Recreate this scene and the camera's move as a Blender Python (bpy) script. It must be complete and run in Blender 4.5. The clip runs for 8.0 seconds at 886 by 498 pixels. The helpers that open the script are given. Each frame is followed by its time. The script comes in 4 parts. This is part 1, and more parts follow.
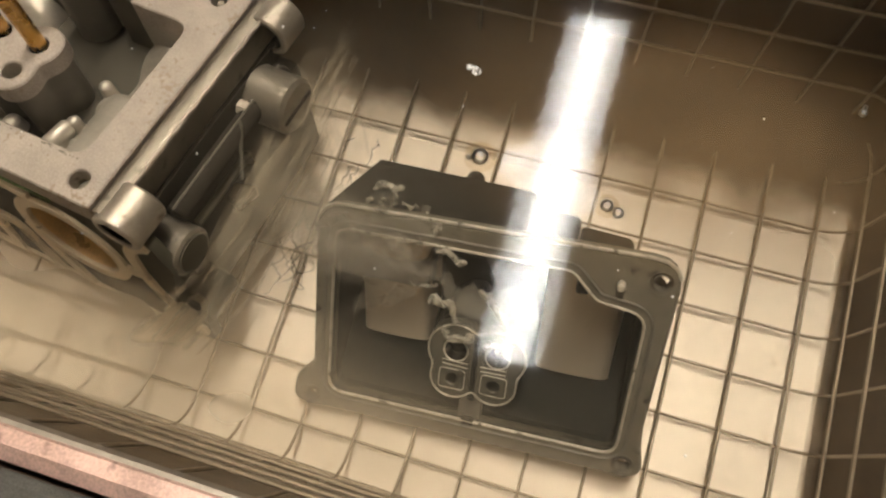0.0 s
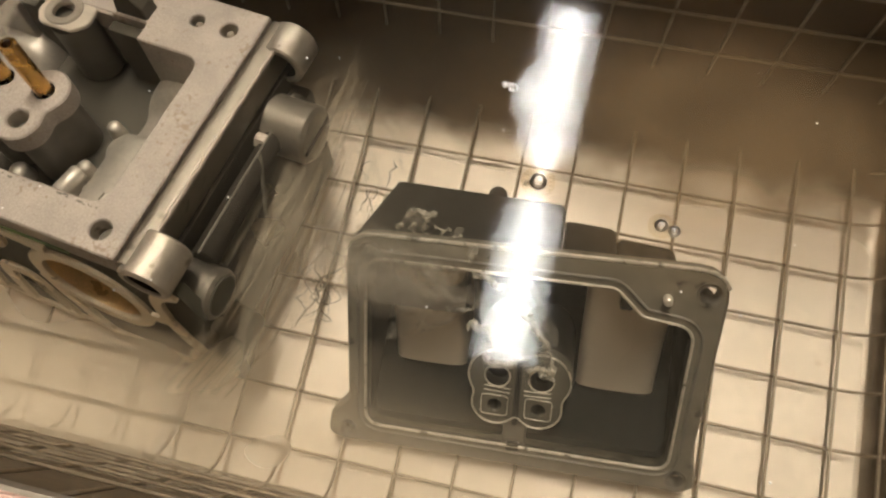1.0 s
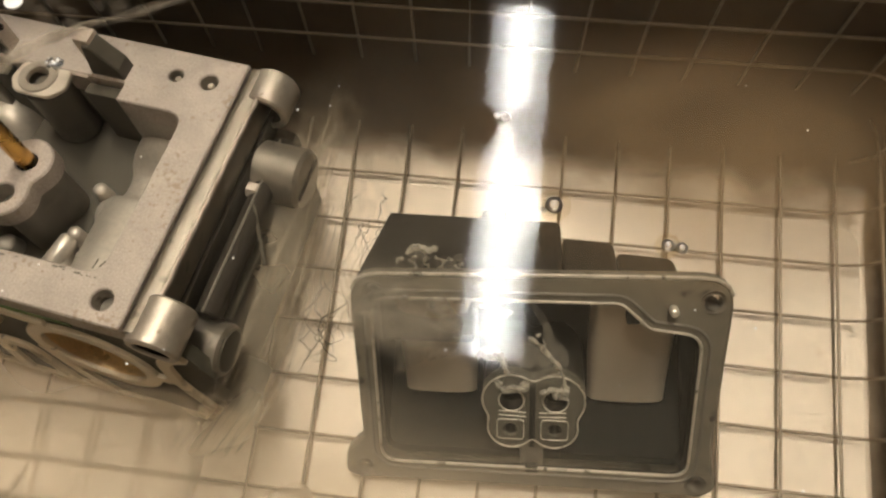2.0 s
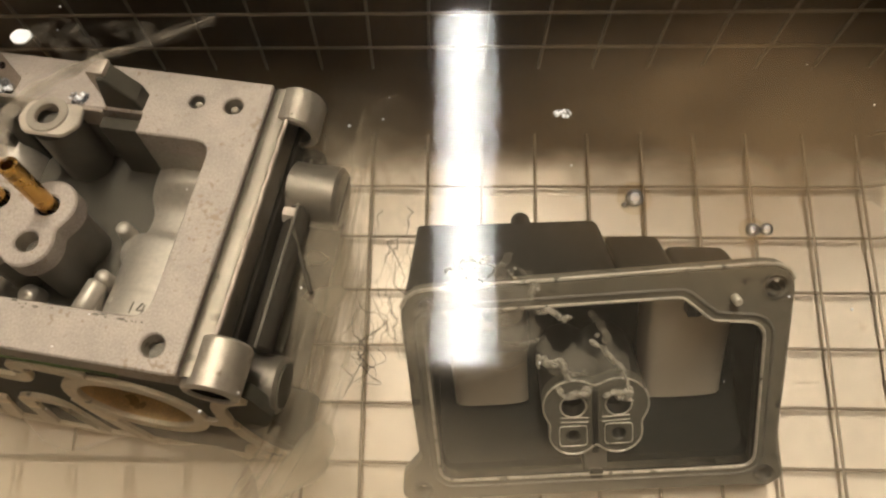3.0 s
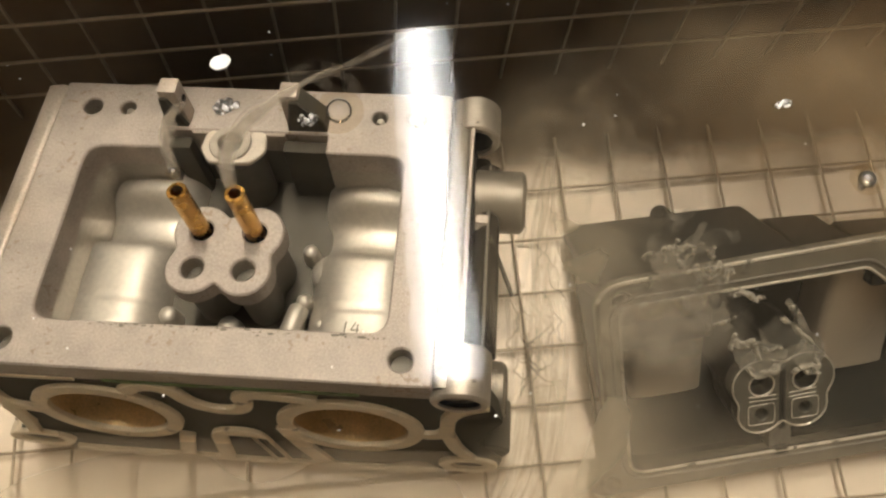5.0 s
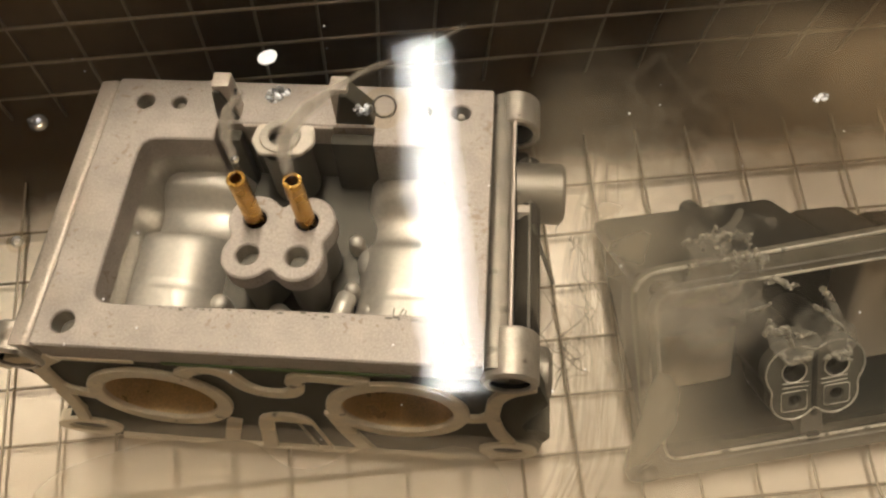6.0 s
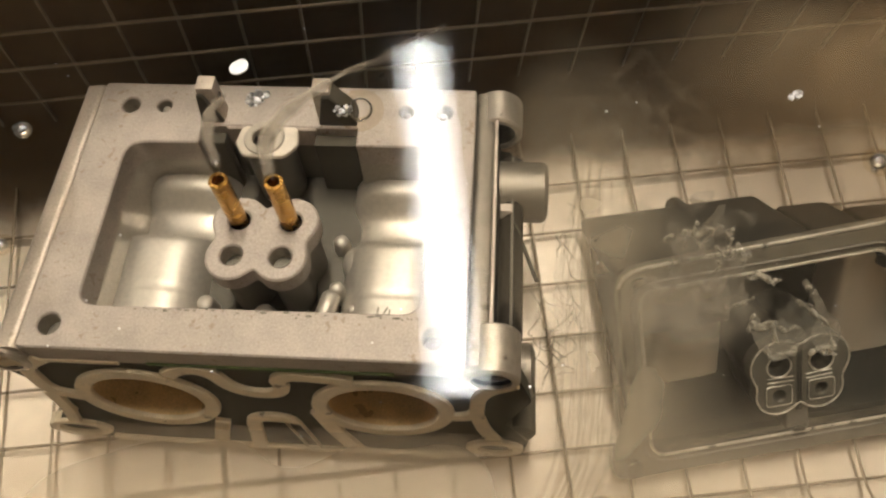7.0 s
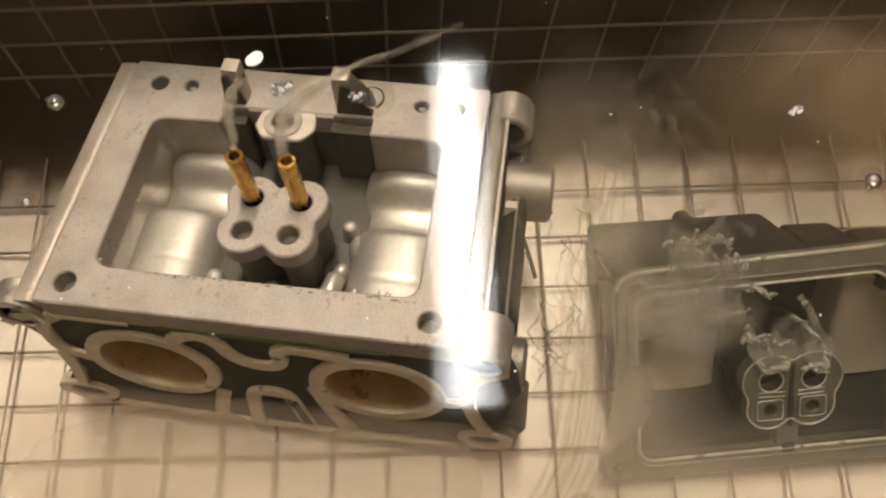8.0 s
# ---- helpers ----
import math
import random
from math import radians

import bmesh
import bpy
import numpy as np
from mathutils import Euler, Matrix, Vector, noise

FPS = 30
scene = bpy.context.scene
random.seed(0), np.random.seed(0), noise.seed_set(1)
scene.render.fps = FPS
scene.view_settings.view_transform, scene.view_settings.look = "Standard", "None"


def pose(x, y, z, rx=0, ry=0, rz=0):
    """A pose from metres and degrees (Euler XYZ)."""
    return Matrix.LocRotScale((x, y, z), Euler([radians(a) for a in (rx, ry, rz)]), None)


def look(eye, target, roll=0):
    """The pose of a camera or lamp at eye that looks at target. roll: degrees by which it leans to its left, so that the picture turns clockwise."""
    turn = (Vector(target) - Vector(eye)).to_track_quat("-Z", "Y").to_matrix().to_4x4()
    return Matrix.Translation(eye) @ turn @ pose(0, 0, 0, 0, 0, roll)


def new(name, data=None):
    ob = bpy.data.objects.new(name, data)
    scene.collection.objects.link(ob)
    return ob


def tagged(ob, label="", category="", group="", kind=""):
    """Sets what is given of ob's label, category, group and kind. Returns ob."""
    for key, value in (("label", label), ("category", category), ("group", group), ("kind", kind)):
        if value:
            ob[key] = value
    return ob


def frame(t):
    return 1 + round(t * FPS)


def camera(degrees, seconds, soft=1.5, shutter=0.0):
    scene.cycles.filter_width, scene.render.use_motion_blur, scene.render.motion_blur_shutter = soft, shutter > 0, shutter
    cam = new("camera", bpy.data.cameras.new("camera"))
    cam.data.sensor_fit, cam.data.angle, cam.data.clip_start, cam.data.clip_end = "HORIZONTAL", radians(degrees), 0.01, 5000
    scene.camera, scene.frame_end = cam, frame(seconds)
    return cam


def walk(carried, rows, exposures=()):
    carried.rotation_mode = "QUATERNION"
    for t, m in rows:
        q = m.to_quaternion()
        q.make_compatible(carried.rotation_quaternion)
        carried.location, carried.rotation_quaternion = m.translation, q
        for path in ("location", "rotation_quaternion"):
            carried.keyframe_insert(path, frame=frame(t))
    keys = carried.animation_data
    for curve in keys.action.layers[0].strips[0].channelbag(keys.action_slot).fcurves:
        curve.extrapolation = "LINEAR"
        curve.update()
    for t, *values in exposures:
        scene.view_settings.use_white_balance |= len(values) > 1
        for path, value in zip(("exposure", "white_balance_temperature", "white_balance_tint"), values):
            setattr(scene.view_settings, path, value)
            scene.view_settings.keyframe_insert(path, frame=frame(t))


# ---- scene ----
cam = camera(61.5, 8.0, soft=2.3)
PATH = [
    (0, (-0.036, -0.01, 0.201), (-0.333, 0.484, -1.714), -14.7),
    (0.5, (-0.042, -0.008, 0.199), (-0.34, 0.486, -1.716), -16.2),
    (1, (-0.049, -0.006, 0.198), (-0.309, 0.497, -1.72), -15.1),
    (1.5, (-0.055, -0.005, 0.2), (-0.264, 0.52, -1.719), -12.5),
    (1.7, (-0.054, -0.002, 0.201), (-0.263, 0.516, -1.72), -13.9),
    (3, (-0.077, 0.0, 0.196), (-0.156, 0.552, -1.724), -7.5),
    (3.5, (-0.085, -0.003, 0.197), (-0.133, 0.548, -1.725), -6.6),
    (4, (-0.1, -0.006, 0.196), (-0.106, 0.569, -1.72), -4.0),
    (4.5, (-0.116, -0.004, 0.198), (-0.097, 0.577, -1.716), -2.7),
    (5, (-0.129, -0.002, 0.198), (-0.092, 0.592, -1.711), -1.6),
    (5.2, (-0.13, -0.003, 0.2), (-0.13, 0.583, -1.712), -5.0),
    (6.3, (-0.141, -0.008, 0.201), (-0.089, 0.628, -1.695), -1.1),
    (6.5, (-0.139, -0.008, 0.201), (-0.087, 0.628, -1.694), -1.6),
    (7, (-0.135, -0.009, 0.202), (-0.102, 0.623, -1.695), -2.9),
    (7.5, (-0.139, -0.012, 0.205), (-0.113, 0.623, -1.691), -2.6),
    (8, (-0.131, -0.016, 0.205), (-0.156, 0.656, -1.678), -3.7),
]
walk(cam, [(t, look(eye, target, roll)) for t, eye, target, roll in PATH])

# ---- world, lamp, exposure ----
SURF = 0.075          # height of the liquid above the basket floor
scene.view_settings.exposure = 0.22
scene.cycles.transparent_max_bounces = 24   # many thin veils lie over one another
world = bpy.data.worlds.new("world")
scene.world = world
world.use_nodes = True
world.node_tree.nodes["Background"].inputs[0].default_value = (0.30, 0.22, 0.15, 1)
world.node_tree.nodes["Background"].inputs[1].default_value = 0.10


# ---- materials ----
def material(name, color, metal=0.0, rough=0.5, grain=60.0, vary=0.2, bump=0.1, stain=None, stain_scale=8.0, stain_at=0.6, spec=0.5, patchy=False, wall_shade=None):
    """A surface with fine grain, broad unevenness and, where given, stains of a second colour."""
    m = bpy.data.materials.new(name)
    m.use_nodes = True
    t = m.node_tree
    p = t.nodes["Principled BSDF"]
    p.inputs["Metallic"].default_value = metal
    p.inputs["Specular IOR Level"].default_value = spec
    tc = t.nodes.new("ShaderNodeTexCoord")

    def noise_tex(scale, detail):
        n = t.nodes.new("ShaderNodeTexNoise")
        n.inputs["Scale"].default_value = scale
        n.inputs["Detail"].default_value = detail
        t.links.new(tc.outputs["Object"], n.inputs["Vector"])
        return n

    fine, broad = noise_tex(grain * 100, 4), noise_tex(grain * 6, 3)
    add = t.nodes.new("ShaderNodeMath")
    add.operation = "ADD"
    t.links.new(fine.outputs["Fac"], add.inputs[0])
    t.links.new(broad.outputs["Fac"], add.inputs[1])
    ramp = t.nodes.new("ShaderNodeMapRange")
    ramp.inputs["From Min"].default_value, ramp.inputs["From Max"].default_value = 0.7, 1.3
    ramp.inputs["To Min"].default_value, ramp.inputs["To Max"].default_value = 1 - vary, 1 + vary
    t.links.new(add.outputs[0], ramp.inputs["Value"])
    mul = t.nodes.new("ShaderNodeVectorMath")
    mul.operation = "SCALE"
    mul.inputs[0].default_value = color
    t.links.new(ramp.outputs[0], mul.inputs["Scale"])
    out = mul.outputs[0]
    if stain:
        s = noise_tex(stain_scale * 100, 6)
        r = t.nodes.new("ShaderNodeMapRange")
        r.inputs["From Min"].default_value, r.inputs["From Max"].default_value = stain_at, stain_at + 0.08
        level = s.outputs["Fac"]
        if patchy:
            # corrosion has taken hold in broad patches only
            area = noise_tex(55, 2)
            more = t.nodes.new("ShaderNodeMapRange")
            more.inputs["From Min"].default_value, more.inputs["From Max"].default_value = 0.40, 0.60
            more.inputs["To Min"].default_value, more.inputs["To Max"].default_value = -0.08, 0.08
            t.links.new(area.outputs["Fac"], more.inputs["Value"])
            both = t.nodes.new("ShaderNodeMath")
            both.operation = "ADD"
            t.links.new(level, both.inputs[0])
            t.links.new(more.outputs[0], both.inputs[1])
            # and worst along the bar next to the side rail
            sep = t.nodes.new("ShaderNodeSeparateXYZ")
            t.links.new(tc.outputs["Object"], sep.inputs[0])
            bar = t.nodes.new("ShaderNodeMapRange")
            bar.inputs["From Min"].default_value, bar.inputs["From Max"].default_value = -0.005, 0.0
            bar.inputs["To Min"].default_value, bar.inputs["To Max"].default_value = 0.0, 0.045
            t.links.new(sep.outputs["X"], bar.inputs["Value"])
            worse = t.nodes.new("ShaderNodeMath")
            worse.operation = "ADD"
            t.links.new(both.outputs[0], worse.inputs[0])
            t.links.new(bar.outputs[0], worse.inputs[1])
            level = worse.outputs[0]
        t.links.new(level, r.inputs["Value"])
        mix = t.nodes.new("ShaderNodeMix")
        mix.data_type = "RGBA"
        t.links.new(r.outputs[0], mix.inputs[0])
        t.links.new(out, mix.inputs[6])
        mix.inputs[7].default_value = (*stain, 1)
        out = mix.outputs[2]
    if wall_shade:
        # the walls' shade painted by height: floor colour below an uneven line, dark brown above
        bare, z0, z1 = wall_shade
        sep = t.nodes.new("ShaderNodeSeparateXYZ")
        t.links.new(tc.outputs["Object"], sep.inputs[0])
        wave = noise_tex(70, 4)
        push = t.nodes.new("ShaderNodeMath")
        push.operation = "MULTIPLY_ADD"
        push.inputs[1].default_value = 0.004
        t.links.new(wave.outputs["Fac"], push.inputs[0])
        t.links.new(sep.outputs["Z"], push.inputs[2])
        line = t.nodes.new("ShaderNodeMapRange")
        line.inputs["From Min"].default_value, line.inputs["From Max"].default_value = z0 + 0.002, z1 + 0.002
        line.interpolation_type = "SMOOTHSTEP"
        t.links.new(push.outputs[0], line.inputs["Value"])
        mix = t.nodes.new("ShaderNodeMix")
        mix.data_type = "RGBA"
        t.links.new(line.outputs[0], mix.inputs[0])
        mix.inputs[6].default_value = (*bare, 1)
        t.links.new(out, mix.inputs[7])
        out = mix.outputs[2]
    t.links.new(out, p.inputs["Base Color"])
    rr = t.nodes.new("ShaderNodeMapRange")
    rr.inputs["From Min"].default_value, rr.inputs["From Max"].default_value = 0.3, 0.7
    rr.inputs["To Min"].default_value, rr.inputs["To Max"].default_value = rough * 0.8, min(1, rough * 1.25)
    t.links.new(broad.outputs["Fac"], rr.inputs["Value"])
    t.links.new(rr.outputs[0], p.inputs["Roughness"])
    if bump:
        b = t.nodes.new("ShaderNodeBump")
        b.inputs["Strength"].default_value = bump
        b.inputs["Distance"].default_value = 0.0002
        t.links.new(fine.outputs["Fac"], b.inputs["Height"])
        t.links.new(b.outputs[0], p.inputs["Normal"])
    return m


def glowing(name, color, strength):
    m = bpy.data.materials.new(name)
    m.use_nodes = True
    p = m.node_tree.nodes["Principled BSDF"]
    p.inputs["Base Color"].default_value = (0.8, 0.8, 0.8, 1)
    p.inputs["Emission Color"].default_value = (*color, 1)
    p.inputs["Emission Strength"].default_value = strength
    return m


def liquid():
    """The surface of tea-coloured cleaning liquid: clear, with the gloss of water and faint ripples."""
    m = bpy.data.materials.new("cleaning_liquid")
    m.use_nodes = True
    t = m.node_tree
    t.nodes.clear()
    out = t.nodes.new("ShaderNodeOutputMaterial")
    mix = t.nodes.new("ShaderNodeMixShader")
    clear = t.nodes.new("ShaderNodeBsdfTransparent")
    clear.inputs[0].default_value = (0.95, 0.90, 0.805, 1)
    gloss = t.nodes.new("ShaderNodeBsdfGlossy")
    gloss.inputs["Roughness"].default_value = 0.045
    fres = t.nodes.new("ShaderNodeFresnel")
    fres.inputs["IOR"].default_value = 1.25
    tc = t.nodes.new("ShaderNodeTexCoord")
    n = t.nodes.new("ShaderNodeTexNoise")
    n.inputs["Scale"].default_value = 90
    n.inputs["Detail"].default_value = 2
    b = t.nodes.new("ShaderNodeBump")
    b.inputs["Strength"].default_value = 0.5
    b.inputs["Distance"].default_value = 0.00006
    t.links.new(tc.outputs["Object"], n.inputs["Vector"])
    t.links.new(n.outputs["Fac"], b.inputs["Height"])
    t.links.new(b.outputs[0], gloss.inputs["Normal"])
    t.links.new(fres.outputs[0], mix.inputs[0])
    t.links.new(clear.outputs[0], mix.inputs[1])
    t.links.new(gloss.outputs[0], mix.inputs[2])
    t.links.new(mix.outputs[0], out.inputs[0])
    return m


def veil(name, color, most, scale, low=0.35, high=0.75, edge=0.0, through_part=0.3):
    """Dirt hanging in the liquid: thin, uneven, half clear."""
    m = bpy.data.materials.new(name)
    m.use_nodes = True
    t = m.node_tree
    t.nodes.clear()
    out = t.nodes.new("ShaderNodeOutputMaterial")
    mix = t.nodes.new("ShaderNodeMixShader")
    clear = t.nodes.new("ShaderNodeBsdfTransparent")
    back = t.nodes.new("ShaderNodeBsdfDiffuse")
    back.inputs[0].default_value = (*color, 1)
    fore = t.nodes.new("ShaderNodeBsdfTranslucent")
    fore.inputs[0].default_value = (*color, 1)
    body = t.nodes.new("ShaderNodeMixShader")
    body.inputs[0].default_value = through_part
    t.links.new(back.outputs[0], body.inputs[1])
    t.links.new(fore.outputs[0], body.inputs[2])
    tc = t.nodes.new("ShaderNodeTexCoord")
    n = t.nodes.new("ShaderNodeTexNoise")
    n.inputs["Scale"].default_value = scale
    n.inputs["Detail"].default_value = 2 if scale < 24 else 4
    n.inputs["Distortion"].default_value = 0.8
    r = t.nodes.new("ShaderNodeMapRange")
    r.inputs["From Min"].default_value, r.inputs["From Max"].default_value = low, high
    r.inputs["To Min"].default_value, r.inputs["To Max"].default_value = 0.0, most
    t.links.new(tc.outputs["Object"], n.inputs["Vector"])
    t.links.new(n.outputs["Fac"], r.inputs["Value"])
    fac = r.outputs[0]
    if edge:
        g = t.nodes.new("ShaderNodeTexGradient")
        g.gradient_type = "SPHERICAL"
        mp = t.nodes.new("ShaderNodeMapping")
        mp.inputs["Location"].default_value = (-1, -1, 0)
        mp.inputs["Scale"].default_value = (2, 2, 0)
        t.links.new(tc.outputs["Generated"], mp.inputs["Vector"])
        t.links.new(mp.outputs[0], g.inputs["Vector"])
        rr = t.nodes.new("ShaderNodeMapRange")
        rr.inputs["From Max"].default_value = edge
        t.links.new(g.outputs["Fac"], rr.inputs["Value"])
        k = t.nodes.new("ShaderNodeMath")
        k.operation = "MULTIPLY"
        t.links.new(fac, k.inputs[0])
        t.links.new(rr.outputs[0], k.inputs[1])
        fac = k.outputs[0]
    t.links.new(fac, mix.inputs[0])
    t.links.new(clear.outputs[0], mix.inputs[1])
    t.links.new(body.outputs[0], mix.inputs[2])
    t.links.new(mix.outputs[0], out.inputs[0])
    return m


def bubble_glass(name="bubble_film", tint=(0.86, 0.83, 0.78, 1), rough=0.36, ior=2.2):
    m = bpy.data.materials.new(name)
    m.use_nodes = True
    t = m.node_tree
    t.nodes.clear()
    out = t.nodes.new("ShaderNodeOutputMaterial")
    mix = t.nodes.new("ShaderNodeMixShader")
    clear = t.nodes.new("ShaderNodeBsdfTransparent")
    clear.inputs[0].default_value = tint
    gloss = t.nodes.new("ShaderNodeBsdfGlossy")
    gloss.inputs["Roughness"].default_value = rough
    f = t.nodes.new("ShaderNodeFresnel")
    f.inputs["IOR"].default_value = ior
    t.links.new(f.outputs[0], mix.inputs[0])
    t.links.new(clear.outputs[0], mix.inputs[1])
    t.links.new(gloss.outputs[0], mix.inputs[2])
    t.links.new(mix.outputs[0], out.inputs[0])
    return m


MACHINED = material("machined_aluminium", (0.50, 0.445, 0.40), 0.45, 0.48, 22, 0.20, 0.4, (0.35, 0.295, 0.245), 4.0, 0.65)
DECK = material("machined_deck", (0.455, 0.41, 0.385), 0.25, 0.58, 22, 0.22, 0.4, (0.35, 0.29, 0.24), 7.0, 0.64, patchy=True)
CAST = material("cast_aluminium", (0.45, 0.415, 0.37), 0.65, 0.34, 40, 0.2, 0.5, (0.18, 0.155, 0.13), 2.0, 0.63)
POLISHED = material("bright_cast_aluminium", (0.54, 0.512, 0.47), 0.65, 0.46, 8, 0.10, 0.04)
PALE = material("pale_aluminium", (0.66, 0.61, 0.55), 0.4, 0.38, 30, 0.14, 0.2)
GASKET_FACE = material("worn_gasket_face", (0.80, 0.71, 0.56), 0.1, 0.5, 40, 0.15, 0.3, (0.3, 0.24, 0.18), 2.5, 0.66)
DARK_CAST = material("dark_casting", (0.075, 0.069, 0.056), 0.0, 0.62, 30, 0.4, 0.5, spec=0.3)
RECESS = material("dark_recess", (0.088, 0.084, 0.066), 0.0, 0.62, 30, 0.4, 0.4, spec=0.15)
# near black: the bowl's inner shade is put into the colour
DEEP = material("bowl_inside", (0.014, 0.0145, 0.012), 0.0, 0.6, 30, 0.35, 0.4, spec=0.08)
# shade inside holes and under the side rail, put into the colour
SHADED = material("shaded_casting", (0.030, 0.026, 0.022), 0.0, 0.7, 40, 0.3, 0.2, spec=0.05)
BORE = material("bore_wall", (0.82, 0.62, 0.34), 0.4, 0.34, 20, 0.2, 0.1)
FLANGE = material("worn_black_flange", (0.205, 0.188, 0.152), 0.3, 0.4, 40, 0.25, 0.45, (0.08, 0.075, 0.062), 2.0, 0.62)
CHAMBER = material("cast_chamber_wall", (0.44, 0.415, 0.378), 0.7, 0.36, 10, 0.12, 0.1)
BRASS = material("brass", (0.62, 0.36, 0.10), 1.0, 0.25, 60, 0.15, 0.2)
BLACK = material("black_coated_casting", (0.022, 0.021, 0.018), 0.0, 0.45, 40, 0.3, 0.45, spec=0.25)
WORN = material("worn_casting_edge", (0.72, 0.69, 0.62), 0.6, 0.32, 60, 0.25, 0.3, (0.14, 0.13, 0.115), 4.0, 0.62)
COLUMN = material("bowl_column", (0.115, 0.110, 0.092), 0.25, 0.40, 30, 0.25, 0.4)
# the chamber casting again, darkened: the floor's shade is in this colour
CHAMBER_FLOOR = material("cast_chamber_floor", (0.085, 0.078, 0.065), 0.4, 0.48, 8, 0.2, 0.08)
SIDE_CAST = material("dull_cast_aluminium", (0.24, 0.218, 0.188), 0.65, 0.38, 30, 0.25, 0.5, (0.12, 0.105, 0.085), 2.0, 0.60)
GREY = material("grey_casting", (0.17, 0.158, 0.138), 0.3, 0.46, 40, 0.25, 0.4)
FLOAT_BED = material("bare_bowl_casting", (0.70, 0.63, 0.53), 0.5, 0.36, 12, 0.12, 0.08)
STEEL_FLOOR = material("tank_steel_floor", (0.84, 0.75, 0.645), 0.15, 0.44, 4, 0.09, 0.05, (0.64, 0.52, 0.40), 1.2, 0.66)
# same steel as the floor; the walls' darker look is put into the colour
STEEL = material("tank_steel_wall", (0.115, 0.081, 0.048), 0.35, 0.46, 3, 0.25, 0.1, wall_shade=((0.84, 0.75, 0.645), -0.0056, -0.0008))
WIRE = material("steel_wire", (0.33, 0.275, 0.21), 0.85, 0.44, 8, 0.15, 0.0)
COPPER_RIM = material("brown_rim_seal", (0.62, 0.40, 0.31), 0.4, 0.4, 20, 0.3, 0.2, (0.25, 0.15, 0.11), 2.0, 0.6)
ROOM = material("room_paint", (0.66, 0.615, 0.55), 0.0, 0.8, 0.2, 0.15, 0.0)
BENCH = material("bench_top", (0.12, 0.10, 0.08), 0.0, 0.5, 1, 0.2, 0.1)
LAMP_WHITE = material("lamp_housing", (0.75, 0.75, 0.73), 0.0, 0.5, 1, 0.05, 0.0)
GREEN = material("green_residue", (0.10, 0.16, 0.05), 0.0, 0.6, 60, 0.4, 0.2)
LIQUID, FILM = liquid(), bubble_glass()
THIN_FILM = bubble_glass("thin_bubble_film", (0.97, 0.96, 0.95, 1), 0.20, 1.28)
GLOW = glowing("lamp_diffuser", (1.0, 0.965, 0.92), 100.0)
GLOW_SIDE = glowing("lamp_side_panel", (1.0, 0.99, 0.96), 30.0)
FOAM = material("dried_foam", (0.85, 0.82, 0.78), 0.0, 0.5, 60, 0.1, 0.3)
WISP = veil("grey_sludge", (0.68, 0.65, 0.58), 0.50, 300, 0.10, 0.55)
SKIN = veil("pale_sludge_skin", (0.62, 0.59, 0.52), 0.34, 240, 0.15, 0.65)
SLUDGE = veil("thin_grey_sludge", (0.58, 0.54, 0.47), 0.34, 160, 0.30, 0.75)
TRAIL = veil("milky_dirt", (0.62, 0.57, 0.51), 0.26, 150, 0.15, 0.68)
SMOKE = veil("smoky_dirt", (0.50, 0.45, 0.39), 0.18, 260, 0.38, 0.75)
STRAND = veil("fine_dirt_strand", (0.85, 0.75, 0.60), 0.22, 160, 0.20, 0.75)
CURL = veil("faint_curl", (0.80, 0.68, 0.52), 0.09, 220, 0.30, 0.75)
THREAD = veil("dark_dirt_thread", (0.22, 0.16, 0.10), 0.32, 300, 0.2, 0.6)
SMEAR = veil("brown_sludge_smear", (0.56, 0.52, 0.45), 0.62, 90, 0.26, 0.72, 0.75)
FILM_VEIL = veil("sludge_film", (0.56, 0.54, 0.48), 0.28, 160, 0.20, 0.75)
HAZE = veil("fine_haze", (0.76, 0.69, 0.58), 0.058, 16, 0.0, 0.8, 0.3)
MURK = veil("murky_cloud", (0.70, 0.62, 0.49), 0.60, 40, 0.28, 0.72, 0.75)
FRONT_MURK = veil("settled_murk", (0.90, 0.78, 0.62), 0.85, 11, 0.0, 0.95, 0.8)
NEAR_MURK = veil("near_murk", (0.86, 0.76, 0.61), 0.34, 30, 0.10, 0.80, 0.8)
DRIFT = veil("drifting_murk", (0.70, 0.57, 0.40), 0.28, 34, 0.25, 0.75, 0.75)
THIN_MURK = veil("thin_murky_cloud", (0.56, 0.39, 0.22), 0.54, 22, 0.12, 0.85, 0.6)


# ---- mesh helpers ----
def finish(name, bm, mat, smooth=35):
    me = bpy.data.meshes.new(name)
    bmesh.ops.recalc_face_normals(bm, faces=bm.faces)
    bm.to_mesh(me)
    bm.free()
    me.materials.append(mat)
    if smooth:
        for f in me.polygons:
            f.use_smooth = True
        me.set_sharp_from_angle(angle=radians(smooth))
    return me


def part(name, bm, mat, parent, label="", smooth=35):
    ob = new(name, finish(name, bm, mat, smooth))
    ob.parent = parent
    return tagged(ob, label)


def thing(name, m, label, category, kind="", group=""):
    ob = new(name)
    ob.empty_display_size = 0.01
    ob.matrix_world = m
    return tagged(ob, label, category, group, kind)


def solo(name, bm, mat, label, category, kind="", group="", smooth=35):
    return tagged(new(name, finish(name, bm, mat, smooth)), label, category, group, kind)


